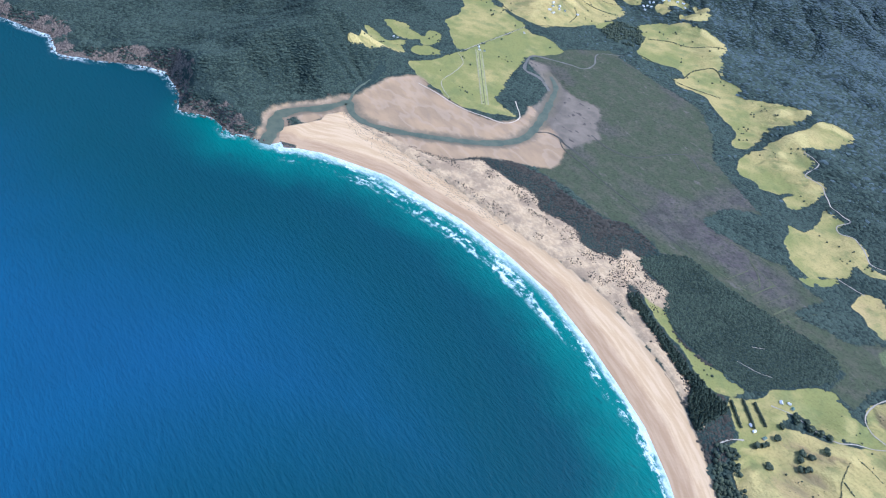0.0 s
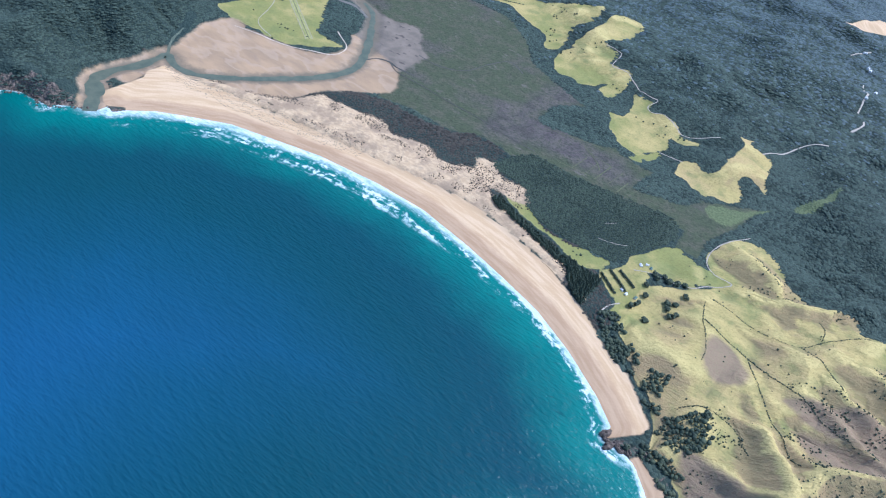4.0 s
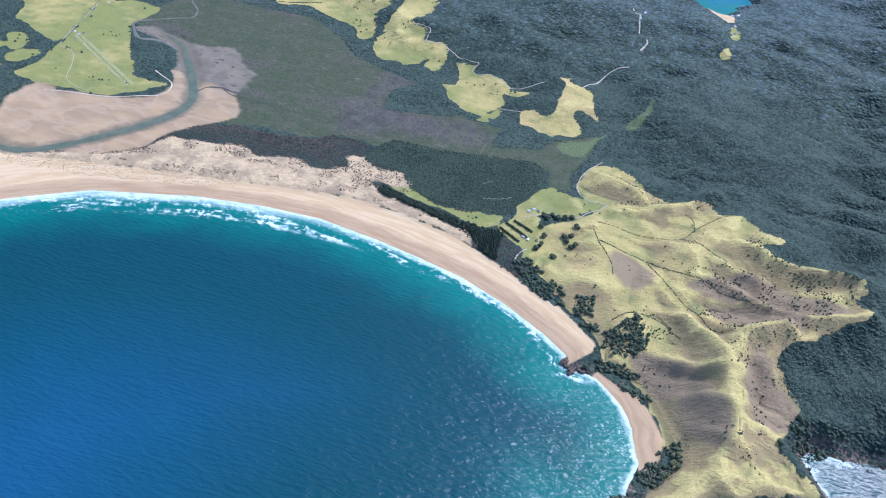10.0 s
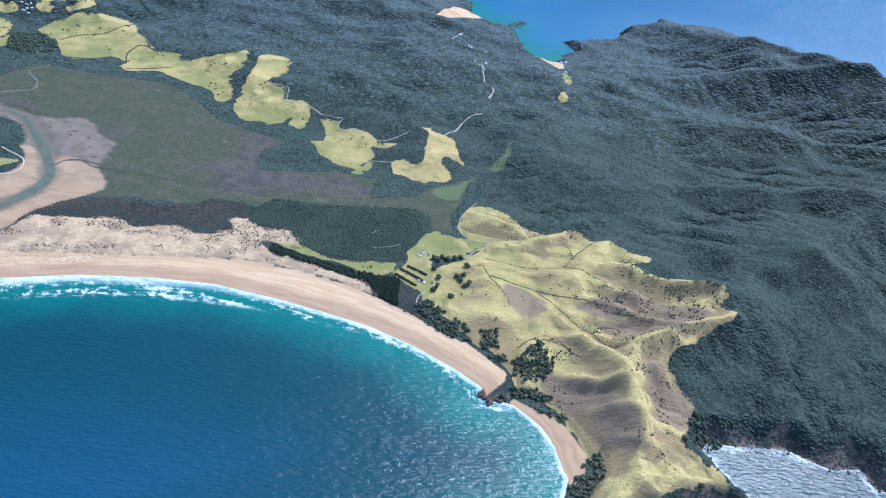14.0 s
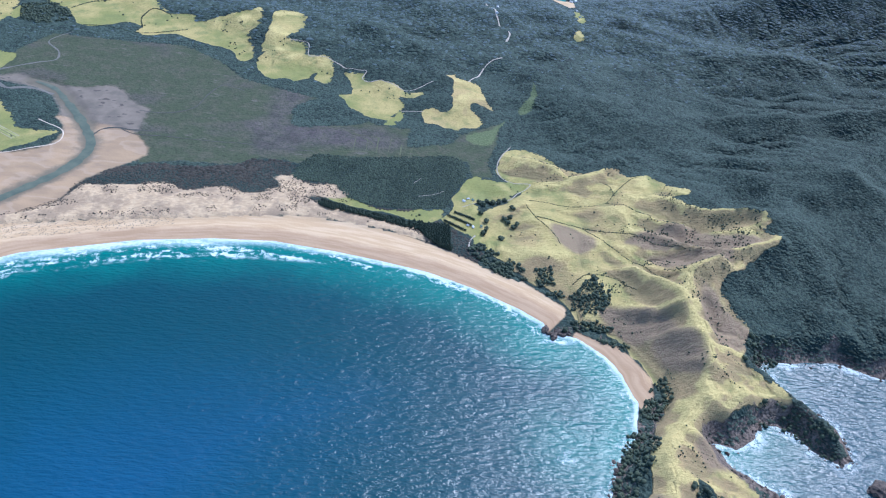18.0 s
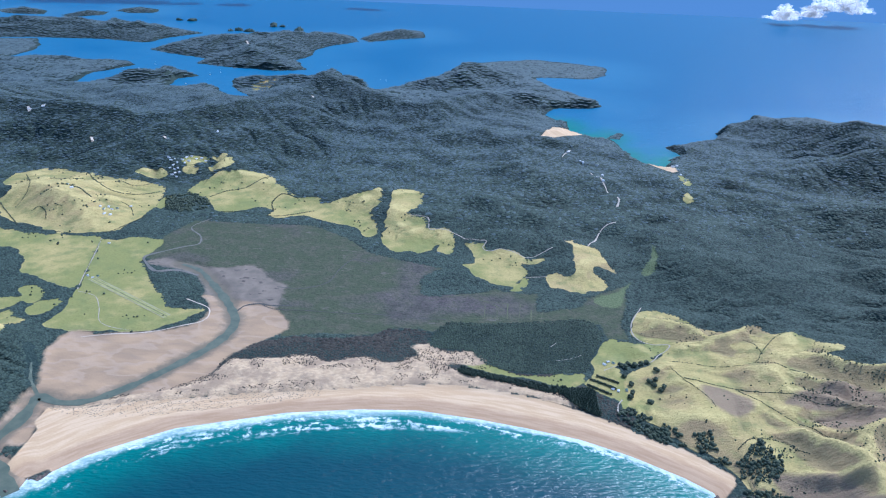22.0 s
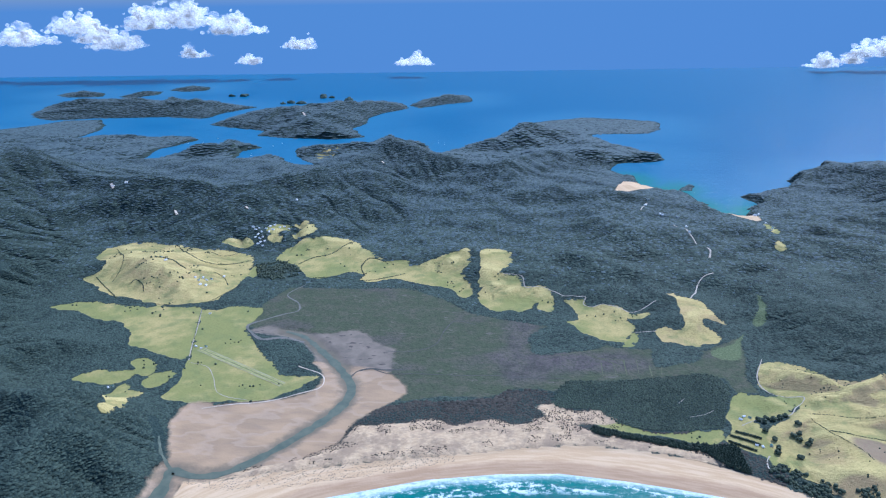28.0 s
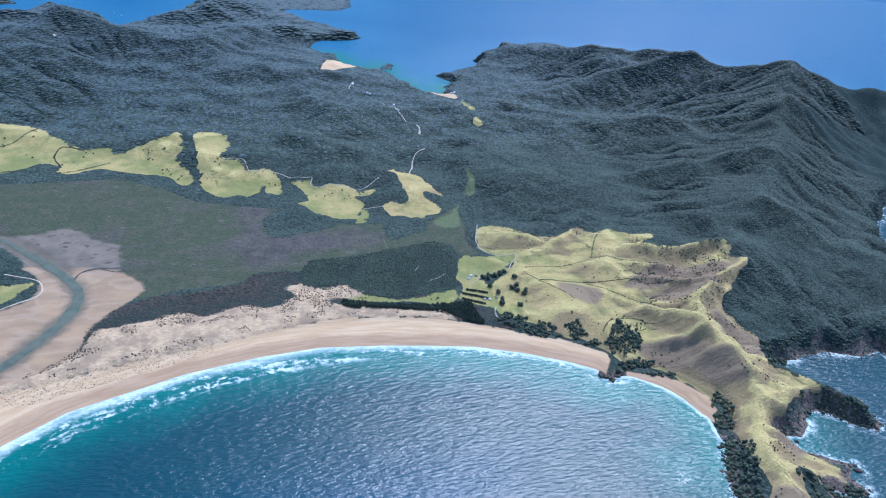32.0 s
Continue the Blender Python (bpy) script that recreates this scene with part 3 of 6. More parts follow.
FARM_SPURS = [
    ([(640, 850, 56), (560, 780, 46), (500, 722, 38), (458, 680, 33), (463, 630, 31), (479, 556, 24)], 120),
    ([(479, 556, 28), (422, 544, 28), (377, 474, 28), (359, 398, 26), (328, 346, 20), (286, 356, 16)], 66),
    ([(520, 600, 24), (561, 533, 24), (576, 498, 20)], 42),
    ([(394, 446, 22), (438, 415, 16), (462, 397, 12)], 38),
    ([(422, 544, 26), (400, 560, 20), (385, 575, 10)], 26),
    ([(440, 550, 27), (462, 530, 22), (480, 535, 14)], 26),
    ([(400, 510, 26), (430, 490, 22), (450, 488, 14)], 28),
    ([(271, 1067, 8), (296, 1041, 22), (330, 1021, 24), (350, 995, 20), (375, 988, 26)], 46),
    ([(293, 967, 8), (332, 977, 20), (375, 989, 28), (406, 1004, 30), (441, 1049, 36)], 46),
    ([(300, 914, 8), (346, 914, 14), (397, 911, 20), (429, 899, 28), (457, 869, 36), (486, 852, 46)], 36),
    ([(421, 929, 24), (455, 929, 30), (488, 923, 38), (505, 893, 46), (527, 882, 52), (557, 877, 56), (590, 873, 60), (606, 858, 62)], 42),
    ([(296, 872, 8), (338, 867, 14), (380, 852, 20), (412, 845, 26), (453, 836, 34), (476, 811, 42), (497, 799, 46), (523, 787, 52), (555, 785, 58), (604, 804, 66)], 36),
    ([(342, 850, 12), (378, 824, 18), (404, 791, 24), (423, 777, 30), (442, 756, 36), (462, 737, 44), (483, 743, 50), (511, 759, 56)], 38),
    ([(511, 759, 56), (483, 743, 50), (458, 721, 47), (445, 684, 44), (450, 654, 42), (456, 633, 40), (459, 615, 37), (453, 589, 34), (436, 567, 30)], 74),
    ([(465, 723, 46), (467, 649, 40), (484, 625, 34), (502, 617, 26), (520, 602, 14)], 36),
    ([(446, 693, 46), (428, 735, 40), (405, 764, 30), (379, 771, 14)], 42),
    ([(445, 679, 44), (419, 682, 38), (389, 689, 28), (368, 703, 12)], 40),
    ([(456, 633, 40), (430, 647, 34), (404, 646, 26), (384, 648, 12)], 30),
    ([(454, 589, 34), (437, 602, 30), (419, 611, 24), (403, 608, 12)], 40),
]


def ridge_height(x, y, ridges, power=1.35):
    total = np.zeros(x.shape)
    for line, width in ridges:
        d, along, _ = segments_distance(x, y, line, closed=False)
        crest = np.interp(along, np.arange(len(line)), [p[2] for p in line])
        total += (crest * np.clip(1 - d / width, 0, 1) ** power) ** 3
    return total


def weathered(z, rounds, rate, creep):
    """Rain cuts branching valleys into a height field; the crests stay."""
    nx, ny = z.shape
    number = np.arange(nx * ny).reshape(nx, ny)
    for _ in range(rounds):
        best, target, away = np.zeros(z.shape), number.copy(), np.ones(z.shape)
        lowest = np.full(z.shape, 1e9)
        tall, index = np.pad(z, 1, mode="edge"), np.pad(number, 1, mode="edge")
        for i, j in [(i, j) for i in (-1, 0, 1) for j in (-1, 0, 1)]:
            if i or j:
                far = math.hypot(i, j)
                near = tall[1 + i:1 + i + nx, 1 + j:1 + j + ny]
                drop = (z - near) / far
                lowest = np.minimum(lowest, near)
                pick = drop > best
                best[pick], away[pick] = drop[pick], far
                target[pick] = index[1 + i:1 + i + nx, 1 + j:1 + j + ny][pick]
        z = np.maximum(z, np.where(z > 0.5, np.minimum(lowest + 0.05, z + 1.5), z))
        order, to = np.argsort(z, axis=None, kind="stable").tolist(), target.ravel().tolist()
        area = [1.0] * (nx * ny)
        for k in reversed(order):
            if to[k] != k:
                area[to[k]] += area[k]
        cut = (rate * np.sqrt(area) / away.ravel()).clip(max=2.0).tolist()
        level = z.ravel().tolist()
        for k in order:
            if to[k] != k and level[k] > level[to[k]]:
                level[k] = (level[k] + cut[k] * level[to[k]]) / (1 + cut[k])
        z = np.array(level).reshape(nx, ny)
        z[1:-1, 1:-1] += creep * (z[2:, 1:-1] + z[:-2, 1:-1] + z[1:-1, 2:] + z[1:-1, :-2] - 4 * z[1:-1, 1:-1])
    return z


class Relief:
    """A weathered height field on an even grid, read between its corners."""

    def __init__(self, x0, x1, y0, y1, cell, shape, rounds, rate, creep):
        self.x0, self.y0, self.cell = x0, y0, cell
        x, y = np.meshgrid(np.arange(x0, x1, cell), np.arange(y0, y1, cell), indexing="ij")
        self.z = weathered(shape(x.ravel(), y.ravel()).reshape(x.shape), rounds, rate, creep)

    def at(self, x, y):
        nx, ny = self.z.shape
        u, v = np.clip((x - self.x0) / self.cell, 0, nx - 1.001), np.clip((y - self.y0) / self.cell, 0, ny - 1.001)
        i, j = u.astype(int), v.astype(int)
        u, v = u - i, v - j
        z = (self.z[i, j] * (1 - u) + self.z[i + 1, j] * u) * (1 - v) + (self.z[i, j + 1] * (1 - u) + self.z[i + 1, j + 1] * u) * v
        return z * ((x > self.x0) & (x < self.x0 + self.cell * nx) & (y > self.y0) & (y < self.y0 + self.cell * ny))


def raw_hills(x, y):
    warp = 60 * (fractal(x / 260, y / 260, 3) - 0.5)
    hills = ridge_height(x + warp, y + warp, MOUNTAINS) + ridge_height(x + warp, y + warp, NORTH_HILLS) + ridge_height(x + warp, y + warp, WEST_HILLS)
    hills = hills ** (1 / 3)
    hills = hills * (0.84 + 0.16 * fractal(x / 210, y / 210, 5, ridged=True)) + 38 * np.maximum(fractal(x / 210 + 5, y / 210, 3) - 0.25, 0)
    hills += (0.6 + 0.4 * smooth(4, 40, hills)) * (24 * (fractal(x / 58, y / 58, 4) - 0.5) + 6 * (fractal(x / 20, y / 20, 3) - 0.5))
    return np.maximum(hills, 0) * smooth(20, -100, inside_by(x, y, curvy(PLAIN), 300.0))


def raw_farm(x, y):
    warp = 10 * (fractal(x / 60, y / 60, 3) - 0.5)
    total = np.zeros(x.shape)
    for line, width in FARM_SPURS:
        d, along, _ = segments_distance(x + warp, y - warp, line, closed=False)
        d = np.clip(d / width, 0, 1)
        crest = np.interp(along, np.arange(len(line)), [p[2] for p in line])
        total += (crest * (0.8 * (1 - d) ** 1.1 + 0.2 * (0.5 + 0.5 * np.cos(math.pi * d)))) ** 5
    spurs = total ** 0.2
    for line in GULLIES:
        d, along, _ = segments_distance(x, y, line, closed=False)
        spurs -= smooth(4, 14, spurs) * 7.5 * np.exp(-(d / 8) ** 2) * smooth(-0.2, 1.0, len(line) - 1 - along)
    spurs += smooth(6, 22, spurs) * (8 * (fractal(x / 34, y / 34, 3) - 0.5) + 4 * (fractal(x / 9, y / 9, 2) - 0.5))
    spurs += smooth(6, 22, spurs) * (3.2 * (fractal(x / 13 + 0.5 * y / 13, y / 17, 2, ridged=True) - 0.6))
    return np.maximum(spurs, 0)


GULLIES = [GULLY_A, GULLY_B, GULLY_C, GULLY_D, GULLY_E, GULLY_F, GULLY_H, GULLY_I]
HILL_RELIEF = Relief(-2300, 2150, 250, 2900, 8.0, raw_hills, 9, 0.058, 0.03)
FARM_RELIEF = Relief(180, 760, 300, 1180, 3.0, raw_farm, 8, 0.05, 0.01)


def height_and_shore(x, y):
    """Height of the ground, and metres from the shore (positive on land)."""
    far = 14 + 22 * smooth(1750, 2100, y)
    grain = 45 + 30 * smooth(1750, 2100, y)
    wx, wy = x + far * (fractal(x / grain, y / grain, 4) - 0.5), y + far * (fractal(x / grain + 31, y / grain, 4) - 0.5)
    sandy = inside_by(x, y, SAND_BEACH, 60.0) > -25
    sx, sy = np.where(sandy, x, wx), np.where(sandy, y, wy)
    d, _, ins = segments_distance(sx, sy, ISLAND)
    shore = np.where(ins, d, -d)
    isles = np.full(x.shape, -1e4)
    for isle in ISLES:
        isles = np.maximum(isles, inside_by(wx, wy, isle, 400.0))
    shore = np.maximum(shore, isles)
    for rx, ry, size in REEFS:
        shore = np.maximum(shore, size - np.hypot(wx - rx, wy - ry))
    sand = np.maximum(np.maximum(inside_by(x, y, SAND_BEACH, 150.0), inside_by(x, y, SAND_SPIT, 150.0)), inside_by(x, y, SAND_COVE, 60.0))
    hills = HILL_RELIEF.at(x, y)
    spurs = FARM_RELIEF.at(x, y)
    hills = (hills ** 3 + spurs ** 3) ** (1 / 3)
    hills += np.maximum(np.minimum(0.2 * isles, 36) * (0.5 + fractal(x / 120, y / 120, 3, ridged=True)), 0)
    rise = np.where(sand > -20, smooth(6, 70, shore), smooth(-1, 26, shore))
    z = np.clip(shore * 0.09, -4, 1.6) + 1.6 * smooth(20, 120, shore) + hills * rise * smooth(8, -60, sand)
    tuft = smooth(-4, 10, np.maximum(inside_by(x, y, DUNE, 40.0), -39.0))
    z += tuft * (1.2 + 4.0 * fractal(x / 22, y / 22, 4)) * smooth(18, 45, shore)
    z -= 1.6 * smooth(-10, 15, np.maximum(inside_by(x, y, ESTUARY, 40.0), inside_by(x, y, MOUTH_FLAT, 40.0))) * smooth(10, 60, shore)
    near = (x > -640) & (x < -330) & (y > 560) & (y < 1220)
    off = np.full(x.shape, 99.0)
    off[near] = segments_distance(x[near], y[near], curvy(CHANNEL, False, 3), False)[0]
    z = np.where(off < 60, np.minimum(z, 0.7 + 60 * smooth(9, 60, off) ** 1.5), z)
    return z, shore


# ---- materials ----
class Net:
    """A short way to write node materials."""

    def __init__(self, name, roughness=0.9, specular=0.3):
        self.mat = bpy.data.materials.new(name)
        self.mat.use_nodes = True
        self.nodes, self.links = self.mat.node_tree.nodes, self.mat.node_tree.links
        self.bsdf = self.nodes["Principled BSDF"]
        self.put("Roughness", roughness), self.put("Specular IOR Level", specular)
        self.where = self.nodes.new("ShaderNodeNewGeometry").outputs["Position"]

    def feed(self, socket, value):
        if isinstance(value, bpy.types.NodeSocket):
            self.links.new(value, socket)
        elif isinstance(value, tuple) and len(value) == 3 and socket.type == "RGBA":
            socket.default_value = (*value, 1)
        else:
            socket.default_value = value

    def put(self, name, value):
        self.feed(self.bsdf.inputs[name], value)

    def attr(self, name):
        node = self.nodes.new("ShaderNodeAttribute")
        node.attribute_name = name
        return node.outputs["Fac"]

    def noise(self, size, detail=4.0, rough=0.6, stretch=None, at=None):
        node = self.nodes.new("ShaderNodeTexNoise")
        node.inputs["Scale"].default_value, node.inputs["Detail"].default_value, node.inputs["Roughness"].default_value = 1.0 / size, detail, rough
        src = at or self.where
        if stretch:
            turn = self.nodes.new("ShaderNodeMapping")
            turn.inputs["Rotation"].default_value = (0, 0, radians(stretch[0]))
            turn.inputs["Scale"].default_value = (1, stretch[1], 1)
            self.links.new(src, turn.inputs["Vector"])
            src = turn.outputs["Vector"]
        self.links.new(src, node.inputs["Vector"])
        return node.outputs["Fac"]

    def cells(self, size, out="Distance", feature="F1"):
        node = self.nodes.new("ShaderNodeTexVoronoi")
        node.feature = feature
        node.inputs["Scale"].default_value = 1.0 / size
        self.links.new(self.where, node.inputs["Vector"])
        return node.outputs[out]

    def math(self, op, a, b=0.0, c=0.0):
        node = self.nodes.new("ShaderNodeMath")
        node.operation = op
        for socket, v in zip(node.inputs, (a, b, c)):
            self.feed(socket, v)
        return node.outputs[0]

    def span(self, value, a, b, lo=0.0, hi=1.0):
        node = self.nodes.new("ShaderNodeMapRange")
        node.interpolation_type = "SMOOTHSTEP"
        for name, v in (("Value", value), ("From Min", a), ("From Max", b), ("To Min", lo), ("To Max", hi)):
            self.feed(node.inputs[name], v)
        return node.outputs["Result"]

    def mix(self, factor, a, b):
        node = self.nodes.new("ShaderNodeMix")
        node.data_type = "RGBA"
        for name, v in (("Factor", factor), ("A", a), ("B", b)):
            self.feed([s for s in node.inputs if s.name == name and s.type in ("RGBA" if name != "Factor" else "VALUE",)][0], v)
        return [s for s in node.outputs if s.type == "RGBA"][0]

    def bump(self, height, strength, distance):
        node = self.nodes.new("ShaderNodeBump")
        node.inputs["Strength"].default_value, node.inputs["Distance"].default_value = strength, distance
        self.links.new(height, node.inputs["Height"])
        self.put("Normal", node.outputs["Normal"])

    def random(self):
        return self.nodes.new("ShaderNodeObjectInfo").outputs["Random"]

    def island(self):
        return self.nodes.new("ShaderNodeNewGeometry").outputs["Random Per Island"]


def land_material():
    n = Net("land", 0.95, 0.15)
    edge = n.math("MULTIPLY_ADD", n.noise(9, 5, 0.65), 14.0, -7.0)
    wild = n.math("MULTIPLY_ADD", n.noise(34, 5, 0.65), 40.0, -20.0)
    fine = n.noise(3.2, 5, 0.7)
    broad = n.noise(70, 5, 0.6)
    patch = n.noise(24, 6, 0.65)
    # Scrub and forest floor.
    color = n.mix(n.span(fine, 0.3, 0.7), (0.016, 0.030, 0.028), (0.040, 0.062, 0.052))
    color = n.mix(n.span(broad, 0.4, 0.68, 0, 0.5), color, (0.050, 0.072, 0.058))
    # Wet flats and scrub behind the dunes.
    marsh = n.math("ADD", n.attr("marsh"), edge)
    swathe = n.noise(150, 4, 0.6, (70, 1.8))
    tone = n.mix(n.span(swathe, 0.54, 0.66, 0, 0.6), (0.072, 0.088, 0.050), (0.11, 0.093, 0.088))
    tone = n.mix(n.span(n.math("MULTIPLY_ADD", wild, 1.4, n.math("MULTIPLY_ADD", edge, 1.5, n.attr("heath"))), -18, 22, 0, 0.65), tone, n.mix(n.span(patch, 0.35, 0.65), (0.080, 0.062, 0.070), (0.135, 0.112, 0.12)))
    tone = n.mix(n.span(n.noise(40, 6, 0.7, (100, 2.5)), 0.56, 0.7, 0, 0.7), tone, (0.17, 0.15, 0.13))
    tone = n.mix(n.span(patch, 0.42, 0.66, 0, 0.7), tone, (0.105, 0.102, 0.072))
    color = n.mix(n.span(marsh, -2, 3), color, n.mix(n.span(n.noise(5, 6, 0.75), 0.42, 0.7, 0, 0.75), tone, (0.030, 0.040, 0.025)))
    color = n.mix(n.span(n.math("MULTIPLY_ADD", wild, 0.25, n.math("MULTIPLY_ADD", edge, 0.9, n.attr("sedge"))), -3, 3, 0, 0.85), color, n.mix(n.span(fine, 0.35, 0.65), (0.085, 0.115, 0.055), (0.155, 0.185, 0.085)))
    # Pasture.
    tone = n.math("ADD", n.attr("tone"), n.math("MULTIPLY_ADD", patch, 0.9, -0.45))
    grass = n.mix(n.span(tone, 0.05, 0.6), (0.245, 0.245, 0.080), (0.45, 0.36, 0.14))
    grass = n.mix(n.span(tone, 0.6, 1.0), grass, (0.45, 0.34, 0.148))
    grass = n.mix(n.span(n.noise(13, 5, 0.7), 0.55, 0.72, 0, 0.4), grass, (0.15, 0.16, 0.06))
    grass = n.mix(n.span(n.noise(30, 5, 0.6), 0.47, 0.68, 0, 0.6), grass, (0.17, 0.20, 0.072))
    streak = n.noise(9, 6, 0.7, (60, 3.0))
    # Crests go paler gold, hollows darker and greener.
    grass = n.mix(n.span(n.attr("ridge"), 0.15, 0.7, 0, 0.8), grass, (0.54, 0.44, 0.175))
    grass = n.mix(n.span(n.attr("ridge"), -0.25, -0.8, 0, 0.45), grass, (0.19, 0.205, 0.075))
    # Browner on steep flanks and those turned to the south.
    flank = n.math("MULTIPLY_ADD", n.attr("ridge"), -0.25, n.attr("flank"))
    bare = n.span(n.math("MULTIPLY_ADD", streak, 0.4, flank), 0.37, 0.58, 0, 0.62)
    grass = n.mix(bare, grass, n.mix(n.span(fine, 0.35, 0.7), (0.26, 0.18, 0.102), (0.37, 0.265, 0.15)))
    grass = n.mix(n.span(n.math("MULTIPLY_ADD", wild, 0.2, n.math("MULTIPLY_ADD", edge, 0.7, n.attr("bare"))), -5, 6, 0, 0.92), grass, n.mix(n.span(fine, 0.35, 0.7), (0.24, 0.172, 0.112), (0.32, 0.236, 0.155)))
    grass = n.mix(n.span(fine, 0.46, 0.68, 0, 0.42), grass, (0.13, 0.135, 0.052))
    field = n.math("MULTIPLY_ADD", edge, 0.35, n.attr("field"))
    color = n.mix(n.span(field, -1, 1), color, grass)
    # Mud, sand flats, dunes, beach.
    mud = n.mix(n.span(patch, 0.3, 0.7), (0.15, 0.13, 0.102), (0.225, 0.188, 0.145))
    mud = n.mix(n.span(n.noise(21, 3, 0.5, (30, 2.0)), 0.6, 0.66, 0, 0.75), mud, (0.062, 0.056, 0.05))
    color = n.mix(n.span(n.math("MULTIPLY_ADD", wild, 0.5, n.math("MULTIPLY_ADD", edge, 1.2, n.attr("mudflat"))), -4, 6), color, mud)
    flat = n.mix(n.span(n.noise(60, 4, 0.5, (35, 2.2)), 0.35, 0.68), (0.315, 0.225, 0.138), (0.41, 0.285, 0.165))
    flat = n.mix(n.span(n.noise(26, 5, 0.6, (48, 3.0)), 0.5, 0.68, 0, 0.3), flat, (0.25, 0.195, 0.145))
    bank = n.noise(70, 3, 0.45, (40, 2.0))
    flat = n.mix(n.math("MULTIPLY", n.span(bank, 0.46, 0.5, 0, 0.4), n.span(bank, 0.6, 0.5)), flat, (0.46, 0.345, 0.235))
    color = n.mix(n.span(n.math("MULTIPLY_ADD", wild, 0.3, n.math("MULTIPLY_ADD", edge, 0.8, n.attr("estuary"))), -4, 5), color, flat)
    soaked = n.math("MULTIPLY", n.span(n.math("MULTIPLY_ADD", wild, 0.9, n.math("MULTIPLY_ADD", edge, 0.6, n.attr("channel"))), 22, 6, 0, 0.85), n.span(n.math("MAXIMUM", n.attr("estuary"), n.attr("mudflat")), -2, 4))
    color = n.mix(soaked, color, (0.155, 0.135, 0.095))
    ripple = n.noise(7, 6, 0.7, (20, 1.8))
    dune = n.mix(n.span(ripple, 0.35, 0.7), (0.45, 0.325, 0.19), (0.61, 0.46, 0.28))
    dune = n.mix(n.span(n.noise(16, 6, 0.75), 0.5, 0.66, 0, 0.7), dune, (0.29, 0.225, 0.15))
    dune = n.mix(n.span(n.noise(40, 6, 0.75), 0.45, 0.6, 0, 0.8), dune, (0.29, 0.215, 0.14))
    color = n.mix(n.span(n.math("MULTIPLY_ADD", wild, 0.7, n.math("MULTIPLY_ADD", edge, 1.3, n.attr("dune"))), -3, 2), color, dune)
    shore = n.attr("shore")
    parted = n.nodes.new("ShaderNodeSeparateXYZ")
    n.links.new(n.where, parted.inputs[0])
    joined = n.nodes.new("ShaderNodeCombineXYZ")
    n.feed(joined.inputs[0], n.math("MULTIPLY", shore, 0.22))
    n.feed(joined.inputs[1], n.math("MULTIPLY", parted.outputs[0], 0.022))
    n.feed(joined.inputs[2], n.math("MULTIPLY", parted.outputs[1], 0.022))
    line = n.noise(1.0, 4, 0.55, at=joined.outputs[0])
    beach = n.mix(n.span(line, 0.4, 0.62), (0.53, 0.37, 0.207), (0.61, 0.45, 0.272))
    beach = n.mix(n.span(n.math("MULTIPLY_ADD", edge, 0.7, shore), 32, 17), beach, n.mix(n.span(line, 0.35, 0.65), (0.39, 0.26, 0.15), (0.47, 0.33, 0.20)))
    color = n.mix(n.span(n.math("MULTIPLY_ADD", edge, 0.25, n.attr("sand")), -1.5, 1.5), color, beach)
    # Bare rock at the foot of the cliffs.
    rock = n.mix(n.span(fine, 0.3, 0.7), (0.06, 0.05, 0.042), (0.24, 0.19, 0.15))
    cliff = n.math("MULTIPLY", n.span(n.math("SUBTRACT", n.math("ADD", shore, edge), n.math("MULTIPLY", n.attr("crag"), n.math("MULTIPLY_ADD", wild, 2.2, 9.0))), 13, 7), n.span(n.attr("sand"), 0, -6))
    cliff = n.math("MULTIPLY", cliff, n.span(n.attr("crag"), 0.0, 0.2))
    cliff = n.math("MULTIPLY", cliff, n.span(n.attr("estuary"), 0, -8))
    color = n.mix(cliff, color, rock)
    n.put("Base Color", color)
    rough_marsh = n.span(marsh, -2, 3, 1.0, 0.35)
    bushy = n.math("SUBTRACT", 1.0, n.span(n.math("MAXIMUM", n.math("MAXIMUM", field, n.math("MAXIMUM", n.attr("sand"), n.attr("dune"))), n.math("MAXIMUM", n.attr("estuary"), n.attr("mudflat"))), -2, 2, 0, 0.92))
    relief = n.math("MULTIPLY", n.math("ADD", n.cells(3.4), n.noise(11, 4, 0.6)), n.math("MULTIPLY", bushy, rough_marsh))
    relief = n.math("MULTIPLY_ADD", n.math("MULTIPLY", n.math("MULTIPLY_ADD", streak, 0.6, n.math("MULTIPLY", patch, 0.9)), n.math("MULTIPLY", n.span(field, -1, 1), n.span(n.attr("steep"), 0.05, 0.3))), 2.2, relief)
    n.bump(relief, 0.6, 2.4)
    return n.mat


